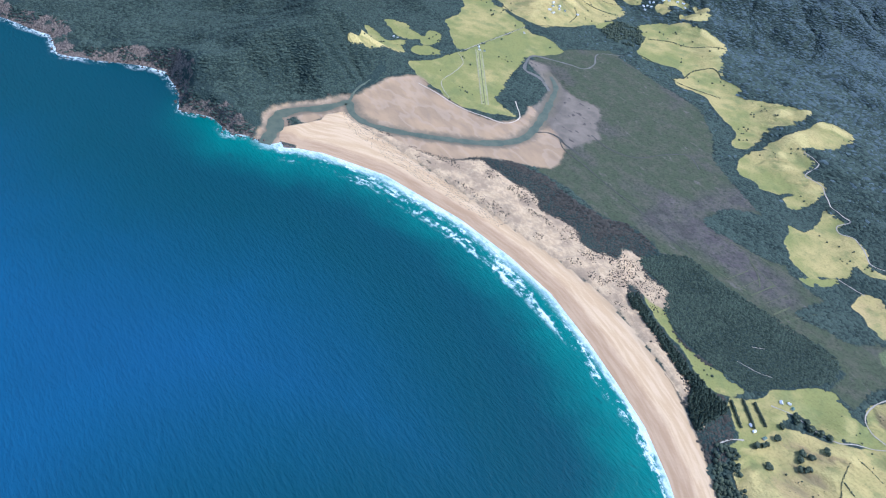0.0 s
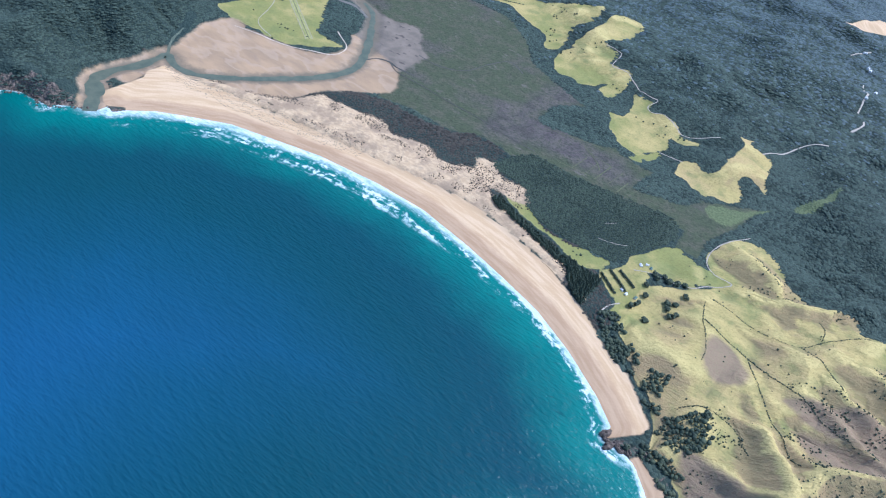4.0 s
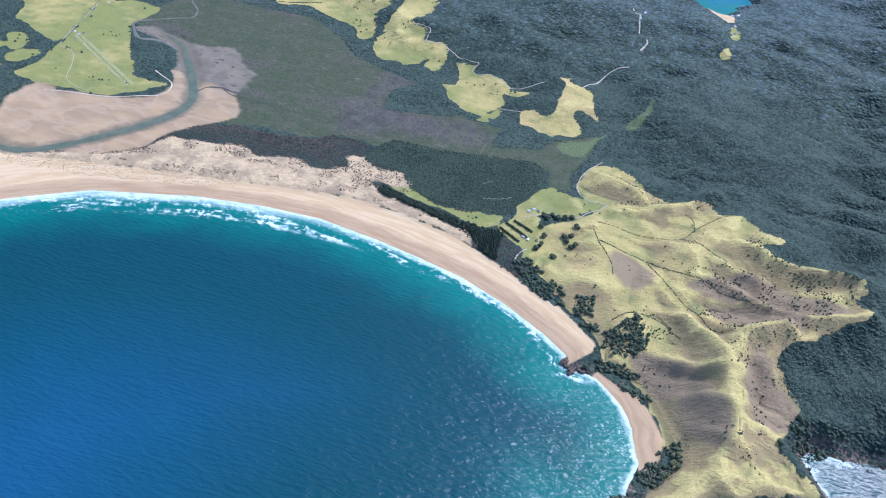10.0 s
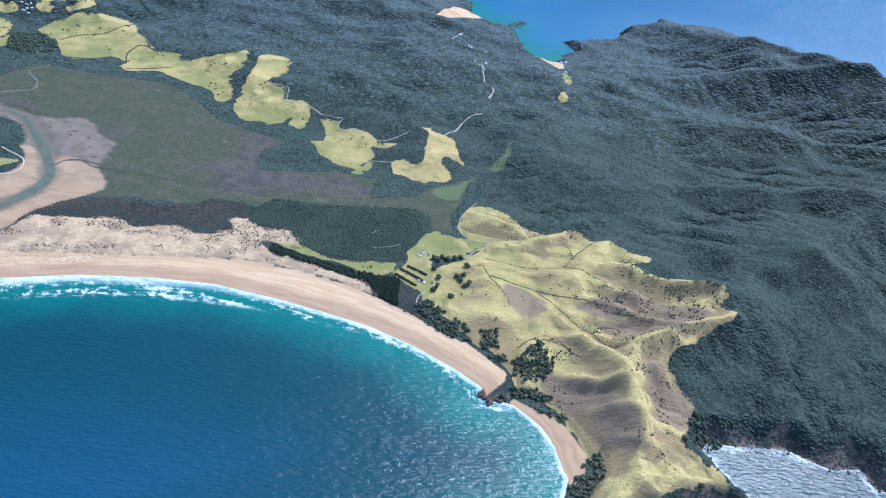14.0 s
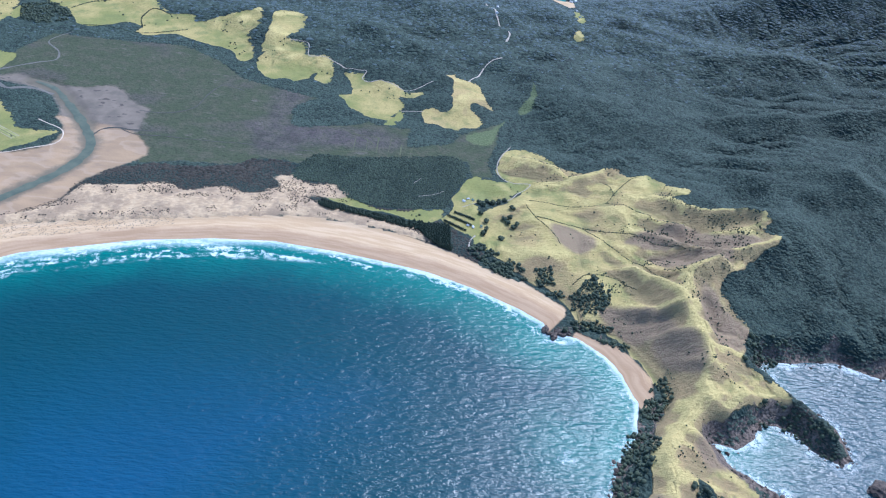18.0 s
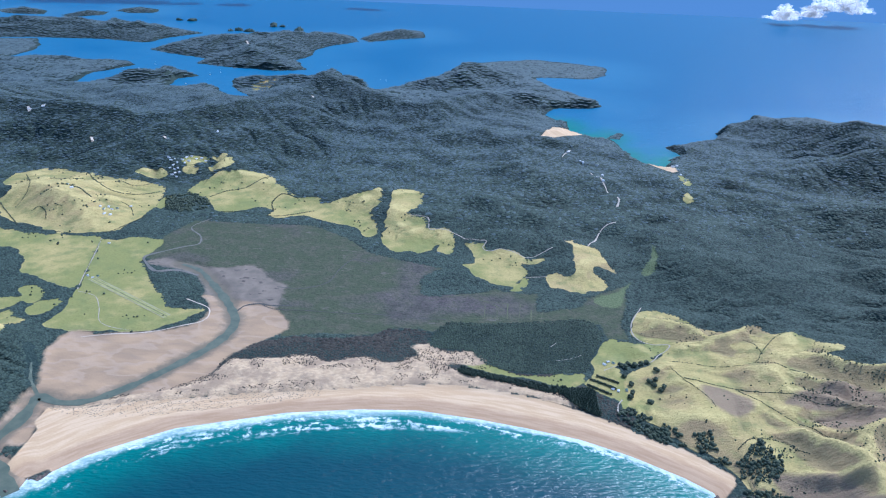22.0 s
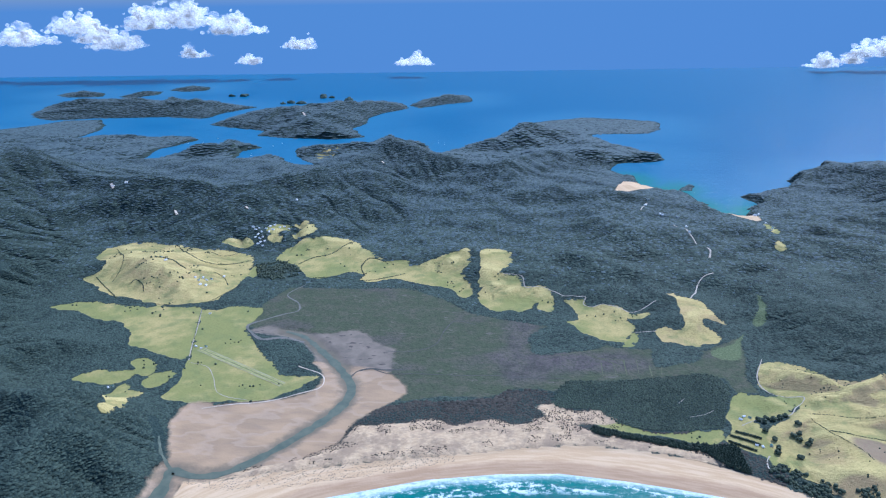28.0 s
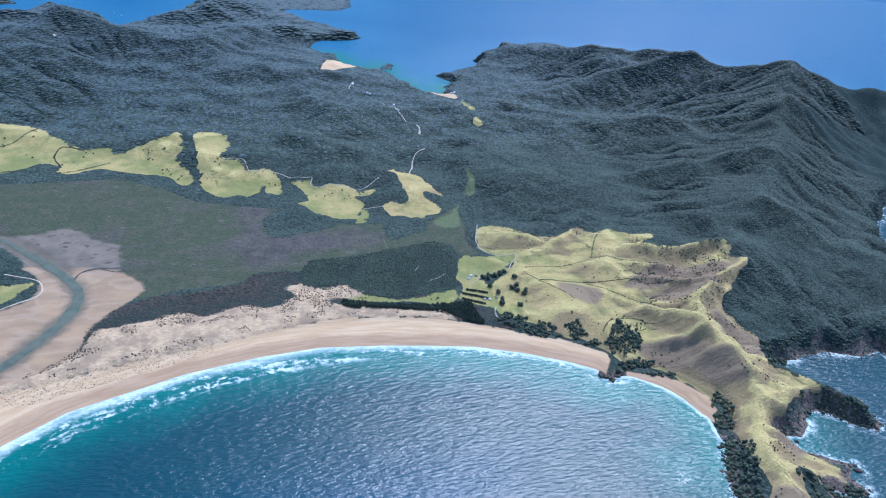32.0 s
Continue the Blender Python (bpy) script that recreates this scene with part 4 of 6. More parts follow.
def sea_material():
    n = Net("sea_water", 0.12, 0.5)
    n.put("IOR", 1.333), n.put("Specular IOR Level", 0.35)
    shore = n.attr("shore")
    sandy = n.attr("sandy")
    deep = n.mix(n.span(n.noise(220, 4, 0.55), 0.35, 0.65), (0.012, 0.076, 0.165), (0.012, 0.084, 0.178))
    mid, shallow = (0.004, 0.051, 0.066), (0.010, 0.165, 0.14)
    out = n.math("MULTIPLY_ADD", n.noise(55, 4, 0.6), 60.0, n.math("SUBTRACT", -30.0, shore))
    color = n.mix(n.span(n.math("MULTIPLY_ADD", n.attr("bay"), -70.0, out), 110, 520), mid, deep)
    color = n.mix(n.attr("calm"), color, (0.008, 0.108, 0.22))
    color = n.mix(n.math("MULTIPLY", n.span(out, 300, 0, 0, 0.8), n.attr("calm")), color, (0.03, 0.15, 0.26))
    color = n.mix(n.math("MULTIPLY", n.span(out, 110, 0, 0, 0.95), n.attr("bay")), color, shallow)
    color = n.mix(n.math("MULTIPLY", n.span(n.noise(20, 5, 0.7, (18, 2.5)), 0.58, 0.7, 0, 0.5), n.span(out, 110, 30)), color, (0.004, 0.045, 0.055))
    # Surf: long broken lines that follow the shore, lace between them, and wash at the edge.
    broken = n.noise(5.5, 6, 0.75)
    parted = n.nodes.new("ShaderNodeSeparateXYZ")
    n.links.new(n.where, parted.inputs[0])
    joined = n.nodes.new("ShaderNodeCombineXYZ")
    n.feed(joined.inputs[0], n.math("MULTIPLY", shore, 0.10))
    n.feed(joined.inputs[1], n.math("MULTIPLY", parted.outputs[0], 0.016))
    n.feed(joined.inputs[2], n.math("MULTIPLY", parted.outputs[1], 0.016))
    rolls = n.noise(1.0, 5, 0.62, at=joined.outputs[0])
    sets = n.noise(60, 4, 0.6)
    off = n.math("MULTIPLY", n.math("MULTIPLY_ADD", sets, 16.0, n.math("SUBTRACT", -8.0, shore)), n.attr("reach"))
    crest = n.math("MULTIPLY_ADD", rolls, 0.55, n.math("MULTIPLY", n.noise(9, 6, 0.72), 0.55))
    outer = n.math("MULTIPLY", n.span(off, 30, 20), n.span(crest, 0.555, 0.64))
    outer = n.math("MULTIPLY", outer, n.span(n.noise(75, 3, 0.5), 0.32, 0.46))
    lace = n.span(n.math("MULTIPLY_ADD", broken, 12.0, off), 18, 9, 0, 1.0)
    lace = n.math("MULTIPLY", lace, n.span(crest, 0.44, 0.62, 0.45, 0.95))
    surf = n.math("MULTIPLY", n.math("MAXIMUM", outer, lace), sandy)
    wash = n.span(n.math("MULTIPLY_ADD", broken, 13.0, n.math("SUBTRACT", -6.5, shore)), 4.5, 1.5, 0, 0.85)
    wash = n.math("MULTIPLY", wash, n.math("MULTIPLY", n.math("SUBTRACT", 1.0, n.attr("calm")), n.math("MAXIMUM", n.math("MULTIPLY", sandy, 0.9), n.span(n.noise(30, 4, 0.7), 0.44, 0.6))))
    ragged = n.math("MULTIPLY", n.math("MULTIPLY", n.span(n.math("MULTIPLY_ADD", sets, 22.0, n.math("SUBTRACT", -11.0, shore)), 17, 2), n.span(n.math("MULTIPLY_ADD", n.noise(45, 3, 0.6), 0.6, n.math("MULTIPLY", broken, 0.7)), 0.645, 0.74)), n.math("SUBTRACT", 0.95, n.math("MAXIMUM", sandy, n.attr("calm"))))
    caps = n.span(n.noise(2.6, 3, 0.6), 0.745, 0.77, 0, 0.7)
    foam = n.math("MAXIMUM", n.math("MAXIMUM", surf, wash), n.math("MAXIMUM", caps, ragged))
    n.put("Base Color", n.mix(foam, color, (0.64, 0.74, 0.73)))
    n.put("Roughness", 0.8), n.put("Specular IOR Level", 0.0)
    arcs = n.nodes.new("ShaderNodeCombineXYZ")
    n.feed(arcs.inputs[0], n.math("MULTIPLY", shore, 0.14))
    n.feed(arcs.inputs[1], n.math("MULTIPLY", parted.outputs[0], 0.03))
    n.feed(arcs.inputs[2], n.math("MULTIPLY", parted.outputs[1], 0.03))
    rows = n.math("MULTIPLY", n.noise(1.0, 2, 0.5, at=arcs.outputs[0]), n.math("MULTIPLY", n.span(shore, -330, -60, 0.0, 0.4), n.attr("bay")))
    swell = n.math("MULTIPLY_ADD", n.noise(12, 3, 0.55, (-3, 3.0)), 1.8, n.math("MULTIPLY_ADD", n.noise(2.3, 2, 0.6), 0.34, rows))
    swell = n.math("MULTIPLY_ADD", n.noise(48, 3, 0.55, (8, 2.0)), 1.6, swell)
    n.bump(swell, 1.0, 1.0)
    gloss = n.nodes.new("ShaderNodeBsdfGlossy")
    gloss.distribution = "BECKMANN"
    gloss.inputs["Roughness"].default_value = 0.32
    n.links.new(n.bsdf.inputs["Normal"].links[0].from_socket, gloss.inputs["Normal"])
    both = n.nodes.new("ShaderNodeMixShader")
    edge_on = n.nodes.new("ShaderNodeFresnel")
    edge_on.inputs["IOR"].default_value = 1.25
    n.feed(both.inputs[0], n.math("MULTIPLY", n.math("MULTIPLY_ADD", edge_on.outputs[0], 0.16, 0.040), n.span(foam, 0, 1, 1, 0.1)))
    n.links.new(n.bsdf.outputs[0], both.inputs[1])
    n.links.new(gloss.outputs[0], both.inputs[2])
    n.links.new(both.outputs[0], n.nodes["Material Output"].inputs["Surface"])
    return n.mat


def leaf_material(name, dark, light):
    n = Net(name, 0.8, 0.2)
    mixed = n.math("MULTIPLY_ADD", n.island(), 0.6, n.math("MULTIPLY", n.noise(1.1, 4, 0.7), 0.35))
    mixed = n.math("ADD", mixed, n.math("MULTIPLY_ADD", n.noise(60, 6, 0.7), 1.0, -0.3))
    n.put("Base Color", n.mix(n.span(mixed, 0.15, 0.95), dark, light))
    n.bump(n.noise(0.9, 4, 0.7), 0.3, 0.4)
    return n.mat


def plain_material(name, dark, light, size, roughness=0.85, bump=0.3, depth=0.05):
    n = Net(name, roughness, 0.3)
    n.put("Base Color", n.mix(n.span(n.noise(size, 5, 0.65), 0.3, 0.7), dark, light))
    if bump:
        n.bump(n.noise(size * 0.4, 5, 0.7), bump, depth)
    return n.mat


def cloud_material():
    n = Net("glowing_cloud", 1.0, 0.0)
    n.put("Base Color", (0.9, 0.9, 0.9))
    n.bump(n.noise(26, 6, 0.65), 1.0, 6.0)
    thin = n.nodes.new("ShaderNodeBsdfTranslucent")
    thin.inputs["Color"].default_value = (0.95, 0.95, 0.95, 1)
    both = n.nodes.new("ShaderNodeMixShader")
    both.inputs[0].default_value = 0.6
    # Added glow whitens the shaded sides in place of scattered sunlight.
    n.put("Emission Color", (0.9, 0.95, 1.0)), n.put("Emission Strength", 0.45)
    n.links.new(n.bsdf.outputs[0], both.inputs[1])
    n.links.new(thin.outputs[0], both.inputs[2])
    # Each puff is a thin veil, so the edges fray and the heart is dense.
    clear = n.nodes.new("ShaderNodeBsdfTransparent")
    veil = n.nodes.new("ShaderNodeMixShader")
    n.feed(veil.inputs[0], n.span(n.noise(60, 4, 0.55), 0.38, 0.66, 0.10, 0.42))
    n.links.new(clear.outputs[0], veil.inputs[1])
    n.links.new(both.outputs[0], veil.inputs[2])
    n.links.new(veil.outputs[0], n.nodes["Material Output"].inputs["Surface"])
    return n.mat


LAND, SEA = land_material(), sea_material()
BUSH = leaf_material("native_bush", (0.011, 0.022, 0.017), (0.056, 0.082, 0.062))
# Far leaves: distance haze is put into the colour, paler and bluer.
FAR_BUSH = leaf_material("hazy_far_bush", (0.042, 0.064, 0.070), (0.086, 0.12, 0.12))
PINE = leaf_material("pine_needles", (0.014, 0.026, 0.018), (0.050, 0.072, 0.048))
BROADLEAF = leaf_material("broad_leaves", (0.026, 0.04, 0.03), (0.075, 0.095, 0.058))
BARK = plain_material("bark", (0.09, 0.07, 0.05), (0.18, 0.15, 0.12), 0.4)
ROCK = plain_material("sea_rock", (0.035, 0.03, 0.025), (0.15, 0.115, 0.09), 3.0, 0.8, 0.8, 0.6)
GRAVEL = plain_material("gravel", (0.30, 0.27, 0.21), (0.46, 0.41, 0.33), 2.0)
MOWN = plain_material("mown_grass", (0.24, 0.26, 0.08), (0.36, 0.34, 0.14), 6.0)
WHITE = plain_material("white_paint", (0.70, 0.70, 0.68), (0.82, 0.82, 0.80), 1.0, 0.6, 0.0)
ROOF = plain_material("painted_roof_iron", (0.45, 0.47, 0.48), (0.66, 0.68, 0.68), 2.0, 0.45, 0.2, 0.02)
GREEN_ROOF = plain_material("green_roof_iron", (0.06, 0.12, 0.09), (0.10, 0.17, 0.13), 2.0, 0.5, 0.2, 0.02)
GLASS = plain_material("window_glass", (0.02, 0.025, 0.03), (0.05, 0.06, 0.07), 1.0, 0.08, 0.0)
SCRUB = leaf_material("dry_scrub", (0.020, 0.021, 0.017), (0.064, 0.057, 0.044))
TUFT = plain_material("dune_grass", (0.15, 0.13, 0.09), (0.26, 0.225, 0.15), 2.0)
SEDGE = plain_material("green_sedge", (0.07, 0.085, 0.042), (0.115, 0.125, 0.066), 5.0)
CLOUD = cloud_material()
DARK_MUD = plain_material("dark_creek_mud", (0.04, 0.042, 0.034), (0.08, 0.08, 0.065), 5.0, 0.7)
PALE_MUD = plain_material("pale_creek_mud", (0.115, 0.115, 0.095), (0.165, 0.155, 0.13), 8.0, 0.7)
PALE_SAND = plain_material("pale_dry_sand", (0.50, 0.42, 0.31), (0.64, 0.55, 0.43), 4.0)
CHANNEL_WATER = plain_material("channel_water", (0.075, 0.10, 0.070), (0.12, 0.135, 0.092), 16.0, 0.65, 0.15, 0.1)
GRAVEL_PALE = plain_material("dry_pale_grass", (0.26, 0.25, 0.13), (0.36, 0.33, 0.19), 3.0)
WORN = plain_material("worn_dark_turf", (0.10, 0.11, 0.05), (0.18, 0.17, 0.08), 4.0)


# ---- ground and sea ----
def spaced(stops):
    """Grid lines from (place, step) pairs, the step growing evenly between them."""
    out, (p, _) = [stops[0][0]], stops[0]
    for (a, da), (b, db) in zip(stops, stops[1:]):
        while p < b:
            p += da + (db - da) * (p - a) / (b - a)
            out.append(p)
    return np.array(out)


GX = spaced([(-6200, 160), (-3000, 26), (-1400, 9), (-650, 4.2), (720, 4.2), (1400, 10), (2400, 26), (6200, 160)])
GY = spaced([(-1800, 120), (200, 8), (320, 4.2), (1250, 4.2), (1800, 8), (3300, 18), (4300, 40), (7200, 200)])
XX, YY = np.meshgrid(GX, GY, indexing="ij")
FX, FY = XX.ravel(), YY.ravel()
Z, SHORE = height_and_shore(FX, FY)

# Pastures: outline, how dry and pale the grass is, and what they are called.
PASTURES = [
    (RUNWAY_FIELD, 0.25, "bright green airfield pasture beside the sandy estuary"),
    (WEST_FIELD, 0.3, "green pasture between scrub and a straight hedge"),
    (CREEK_FIELD, 0.35, "small green paddock hemmed by dark scrub"),
    (LOW_FIELD, 0.3, "ragged green paddock at the edge of the forest"),
    (HILL_FIELD, 0.65, "pale dry grass hill with dark gullies and a farmstead"),
    (SMALL_FIELD, 0.5, "small pale paddock on the hill above the village"),
    (VILLAGE_FIELD, 0.0, "green clearing round the scattered village houses"),
    (LONG_FIELD, 0.4, "long yellow-green pasture below forested hills"),
    (BEND_FIELD, 0.5, "yellow-green pasture beside the wet flats"),
    (NORTH_FIELD, 0.5, "rounded yellow-green pasture cut into the forest"),
    (RIVER_FIELD, 0.45, "lobed green pasture along the forest edge"),
    (MEADOW, 0.5, "broad green meadow with a narrow arm into the forest"),
    (TAN_FIELD, 0.95, "dry tan clearing with ragged edges in dark forest"),
    (MEADOW_FOOT, 0.25, "bright green corner below the meadow"),
    (BROOK_FIELD, 0.2, "rounded green paddock beside a brook"),
    (GREEN_PADDOCK, 0.05, "bright green narrow paddock beside the airfield"),
    (VILLAGE_GREEN, 0.05, "small bright clearing above the village"),
    (HEAD_GREEN, 0.3, "bright green clearing behind the bay head"),
    (GAP_GREEN, 0.35, "tiny green clearing in the forest"),
    (TERRACE_GREEN, 0.35, "narrow green paddock among the village hedges"),
    (UPPER_GREEN, 0.4, "small green clearing above the village"),
    (LOWER_GREEN, 0.2, "bright green paddock below the dry hill"),
    (PENINSULA_FIELD, 0.8, "pale cleared slope on the wooded peninsula"),
    (STRIP_FIELD, 0.15, "bright green strip of grass behind the pine belt"),
    (HOME_FIELD, 0.2, "bright green home paddock beside the farmhouse"),
    (FARM_NORTH, 0.68, "rolling green and gold hill pasture with fenced spurs"),
    (HOME_YARD, 0.3, "green paddock round the farmhouse and sheds"),
    (FARM_EAST, 0.92, "dry brown and gold hillside under the forest edge"),
    (FARM_SOUTH, 0.82, "steep golden hill pasture running out to the headland"),
]
fields = [inside_by(FX, FY, curvy(o, True, 3), 60.0) for o, _, _ in PASTURES]
wobble = 14 * (fractal(FX / 18, FY / 18, 4) - 0.5)  # ragged pasture edges
fields = [np.where(one > -59, one + wobble, one) for one in fields]
FIELD = np.max(fields, 0)
OWNER = np.argmax(fields, 0)
def blurred(values, cells):
    g = values.reshape(XX.shape)
    for axis in (0, 1):
        pad = np.concatenate([np.repeat(g.take([0], axis), cells, axis), g, np.repeat(g.take([-1], axis), cells + 1, axis)], axis)
        total = np.cumsum(pad, axis)
        n = g.shape[axis]
        g = (total.take(np.arange(2 * cells + 1, 2 * cells + 1 + n) - 1, axis) - np.concatenate([np.zeros_like(total.take([0], axis)), total], axis).take(np.arange(n), axis)) / (2 * cells + 1)
    return g.ravel()


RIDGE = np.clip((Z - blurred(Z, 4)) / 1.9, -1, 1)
slope_x, slope_y = np.gradient(Z.reshape(XX.shape), GX, GY)
STEEP = np.hypot(slope_x, slope_y).ravel()
FLANK = (0.45 * np.hypot(slope_x, slope_y) + 0.6 * np.clip(slope_y - 0.3 * slope_x, 0, 1)).ravel()  # flanks by steepness, more where turned to the south
TONE = np.array([p[1] for p in PASTURES])[OWNER] - 0.15 + 0.9 * (fractal(FX / 55, FY / 55, 4) - 0.5) + 0.3 * smooth(0.12, 0.5, STEEP)
TONE = np.clip(TONE, 0, 1)
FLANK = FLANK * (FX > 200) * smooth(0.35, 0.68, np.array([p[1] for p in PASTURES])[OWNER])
MARKS = {
    "shore": SHORE, "steep": STEEP, "flank": FLANK, "ridge": RIDGE, "field": FIELD, "tone": TONE,
    "sand": np.max([inside_by(FX, FY, o, 60.0) for o in (SAND_BEACH, SAND_SPIT, SAND_COVE, BAY_SAND, HEAD_SAND)], 0),
    "dune": np.maximum(inside_by(FX, FY, curvy(DUNE, True, 3), 60.0), inside_by(FX, FY, curvy(DUNE_MEADOW, True, 3), 60.0)),
    "estuary": np.maximum(inside_by(FX, FY, curvy(ESTUARY, True, 3), 60.0), inside_by(FX, FY, curvy(MOUTH_FLAT, True, 3), 60.0)), "mudflat": inside_by(FX, FY, curvy(MUDFLAT, True, 3), 60.0), "marsh": inside_by(FX, FY, MARSH, 60.0), "heath": inside_by(FX, FY, curvy(HEATH, True, 3), 60.0),
}
MARKS["sand"] = np.where(MARKS["dune"] > 0, np.minimum(MARKS["sand"], -MARKS["dune"]), MARKS["sand"])
BLOCKS = np.max([inside_by(FX, FY, curvy(o, True, 3), 60.0) for o in (AIR_SCRUB, SCRUB_A, SCRUB_B, SCRUB_C, SCRUB_BELT)], 0)  # dark scrub on the flats
MARKS["marsh"] = np.minimum(MARKS["marsh"], -BLOCKS - 4 + 14 * (fractal(FX / 20, FY / 20, 4) - 0.5))
MARKS["mudflat"] = np.where(BLOCKS > -2, np.minimum(MARKS["mudflat"], -BLOCKS), MARKS["mudflat"])
MARKS["sandy"] = smooth(-45, -15, np.max([inside_by(FX, FY, o, 60.0) for o in (SAND_BEACH, SAND_SPIT, SAND_COVE)], 0))
MARKS["bay"] = smooth(-210, -40, np.max([inside_by(FX, FY, o, 260.0) for o in (SAND_BEACH, SAND_SPIT, SAND_COVE, BAY_SAND, HEAD_SAND)], 0))
MARKS["crag"] = smooth(75, 15, SHORE) * np.where((FX < -420) & (FY < 800), 1.0, 0.6) * (FY < 1000)  # bare cliffs
MARKS["bare"] = np.max([inside_by(FX, FY, curvy(o, True, 3), 40.0) for o in (BARE_A, BARE_B, BARE_C, BARE_D, BARE_E, BARE_F, BARE_G, BARE_H, BARE_I)], 0)
bank = segments_distance(FX, FY, curvy(CHANNEL[:9], False, 3), False)[0]
MARKS["estuary"] = np.maximum(MARKS["estuary"], np.where(bank < 60, 20.0 - bank, -60.0))
MARKS["sedge"] = np.max([inside_by(FX, FY, curvy(o, True, 3), 40.0) for o in (CORNER_GREEN, VALLEY_GREEN)], 0)
MARKS["channel"] = np.full(len(FX), 200.0)
pick = MARKS["estuary"] + 60 + MARKS["mudflat"] + 60 > 0
MARKS["channel"][pick] = segments_distance(FX[pick], FY[pick], curvy(CHANNEL, False, 6), False)[0]
MARKS["calm"] = smooth(1350, 1700, FY)  # sheltered water with no surf; also where the far sea turns bluer
MARKS["reach"] = 0.62 + 0.9 * smooth(-150, 260, FX)  # the surf grows narrow towards the rocks
PLANT = inside_by(FX, FY, curvy(PLANTATION, True, 3), 60.0)

NX, NY = len(GX), len(GY)
ci, cj = np.meshgrid(np.arange(NX - 1), np.arange(NY - 1), indexing="ij")
CORNER = (ci * NY + cj).ravel()
QUADS = np.stack([CORNER, CORNER + NY, CORNER + NY + 1, CORNER + 1], 1)


def sheet(name, quads, heights, material, marks, smooth_shade=True):
    """One mesh object out of the given quads of the grid."""
    used, flat = np.unique(quads, return_inverse=True)
    mesh = bpy.data.meshes.new(name)
    mesh.vertices.add(len(used))
    mesh.vertices.foreach_set("co", np.stack([FX[used], FY[used], heights[used]], 1).astype(np.float32).ravel())
    mesh.loops.add(len(quads) * 4)
    mesh.loops.foreach_set("vertex_index", flat.astype(np.int32).ravel())
    mesh.polygons.add(len(quads))
    mesh.polygons.foreach_set("loop_start", np.arange(0, len(quads) * 4, 4, dtype=np.int32))
    mesh.polygons.foreach_set("use_smooth", np.full(len(quads), smooth_shade))
    mesh.update(calc_edges=True)
    mesh.materials.append(material)
    for key in marks:
        mesh.attributes.new(key, "FLOAT", "POINT").data.foreach_set("value", MARKS[key][used].astype(np.float32))
    return new(name, mesh)


def middle(values):
    return values[QUADS].mean(1)


cell_shore = middle(SHORE)
LAND_MARKS = ("shore", "steep", "flank", "ridge", "field", "tone", "sand", "dune", "estuary", "mudflat", "marsh", "crag", "heath", "bare", "channel", "sedge")
kind = np.zeros(len(QUADS), int)
kind[middle(MARKS["marsh"]) > 0] = 1
for i, one in enumerate(fields):
    kind[(middle(one) > 0) & (middle(FIELD) == middle(one))] = 10 + i
kind[middle(MARKS["mudflat"]) > 0] = 2
kind[middle(MARKS["estuary"]) > 0] = 3
kind[middle(MARKS["dune"]) > 0] = 4
kind[middle(MARKS["sand"]) > 0] = 5
dry = cell_shore > -16
tagged(sheet("ground", QUADS[dry & (kind == 0)], Z, LAND, LAND_MARKS), "hilly island ground under dark forest and scrub", "ground", kind="structure")
for code, name, label in ((1, "marsh", "olive and purple-brown salt marsh with winding creeks"), (2, "mudflat", "grey tidal mudflat at the head of the estuary"),
                          (3, "sand_flat", "pinkish tidal sand flat inside the estuary"), (4, "dune", "pale wind-rippled sand dunes with scattered tufts"),
                          (5, "beach", "long curving beach of golden sand")):
    tagged(sheet(name, QUADS[dry & (kind == code)], Z, LAND, LAND_MARKS), label, name.replace("_", " "), kind="structure")
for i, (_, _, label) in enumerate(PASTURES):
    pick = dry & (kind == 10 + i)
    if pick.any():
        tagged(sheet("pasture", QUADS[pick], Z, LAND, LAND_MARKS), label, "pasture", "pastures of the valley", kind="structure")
tagged(sheet("sea", QUADS[cell_shore < 9], np.zeros(len(FX)), SEA, ("shore", "sandy", "bay", "calm", "reach")), "blue-green sea with surf breaking along the beach", "water", kind="structure")


# ---- helpers for things ----
def ground_z(x, y):
    x, y = np.asarray(x, float), np.asarray(y, float)
    i = np.clip(np.searchsorted(GX, x) - 1, 0, NX - 2)
    j = np.clip(np.searchsorted(GY, y) - 1, 0, NY - 2)
    u, v = (x - GX[i]) / (GX[i + 1] - GX[i]), (y - GY[j]) / (GY[j + 1] - GY[j])
    g = Z.reshape(NX, NY)
    return (g[i, j] * (1 - u) + g[i + 1, j] * u) * (1 - v) + (g[i, j + 1] * (1 - u) + g[i + 1, j + 1] * u) * v


def mark_at(values, x, y):
    i = np.clip(np.searchsorted(GX, x), 0, NX - 1)
    j = np.clip(np.searchsorted(GY, y), 0, NY - 1)
    return values[i * NY + j]


def raw_mesh(name, verts, faces, material, soft=False):
    """A mesh from arrays; all faces have the same number of corners."""
    verts, faces = np.asarray(verts, np.float32).reshape(-1, 3), np.asarray(faces, np.int32)
    mesh = bpy.data.meshes.new(name)
    mesh.vertices.add(len(verts))
    mesh.vertices.foreach_set("co", verts.ravel())
    mesh.loops.add(faces.size)
    mesh.loops.foreach_set("vertex_index", faces.ravel())
    mesh.polygons.add(len(faces))
    mesh.polygons.foreach_set("loop_start", np.arange(0, faces.size, faces.shape[1], dtype=np.int32))
    mesh.polygons.foreach_set("use_smooth", np.full(len(faces), soft))
    mesh.update(calc_edges=True)
    mesh.materials.append(material)
    return mesh


def part(name, mesh, parent, label=""):
    ob = new(name, mesh)
    ob.parent = parent
    return tagged(ob, label)


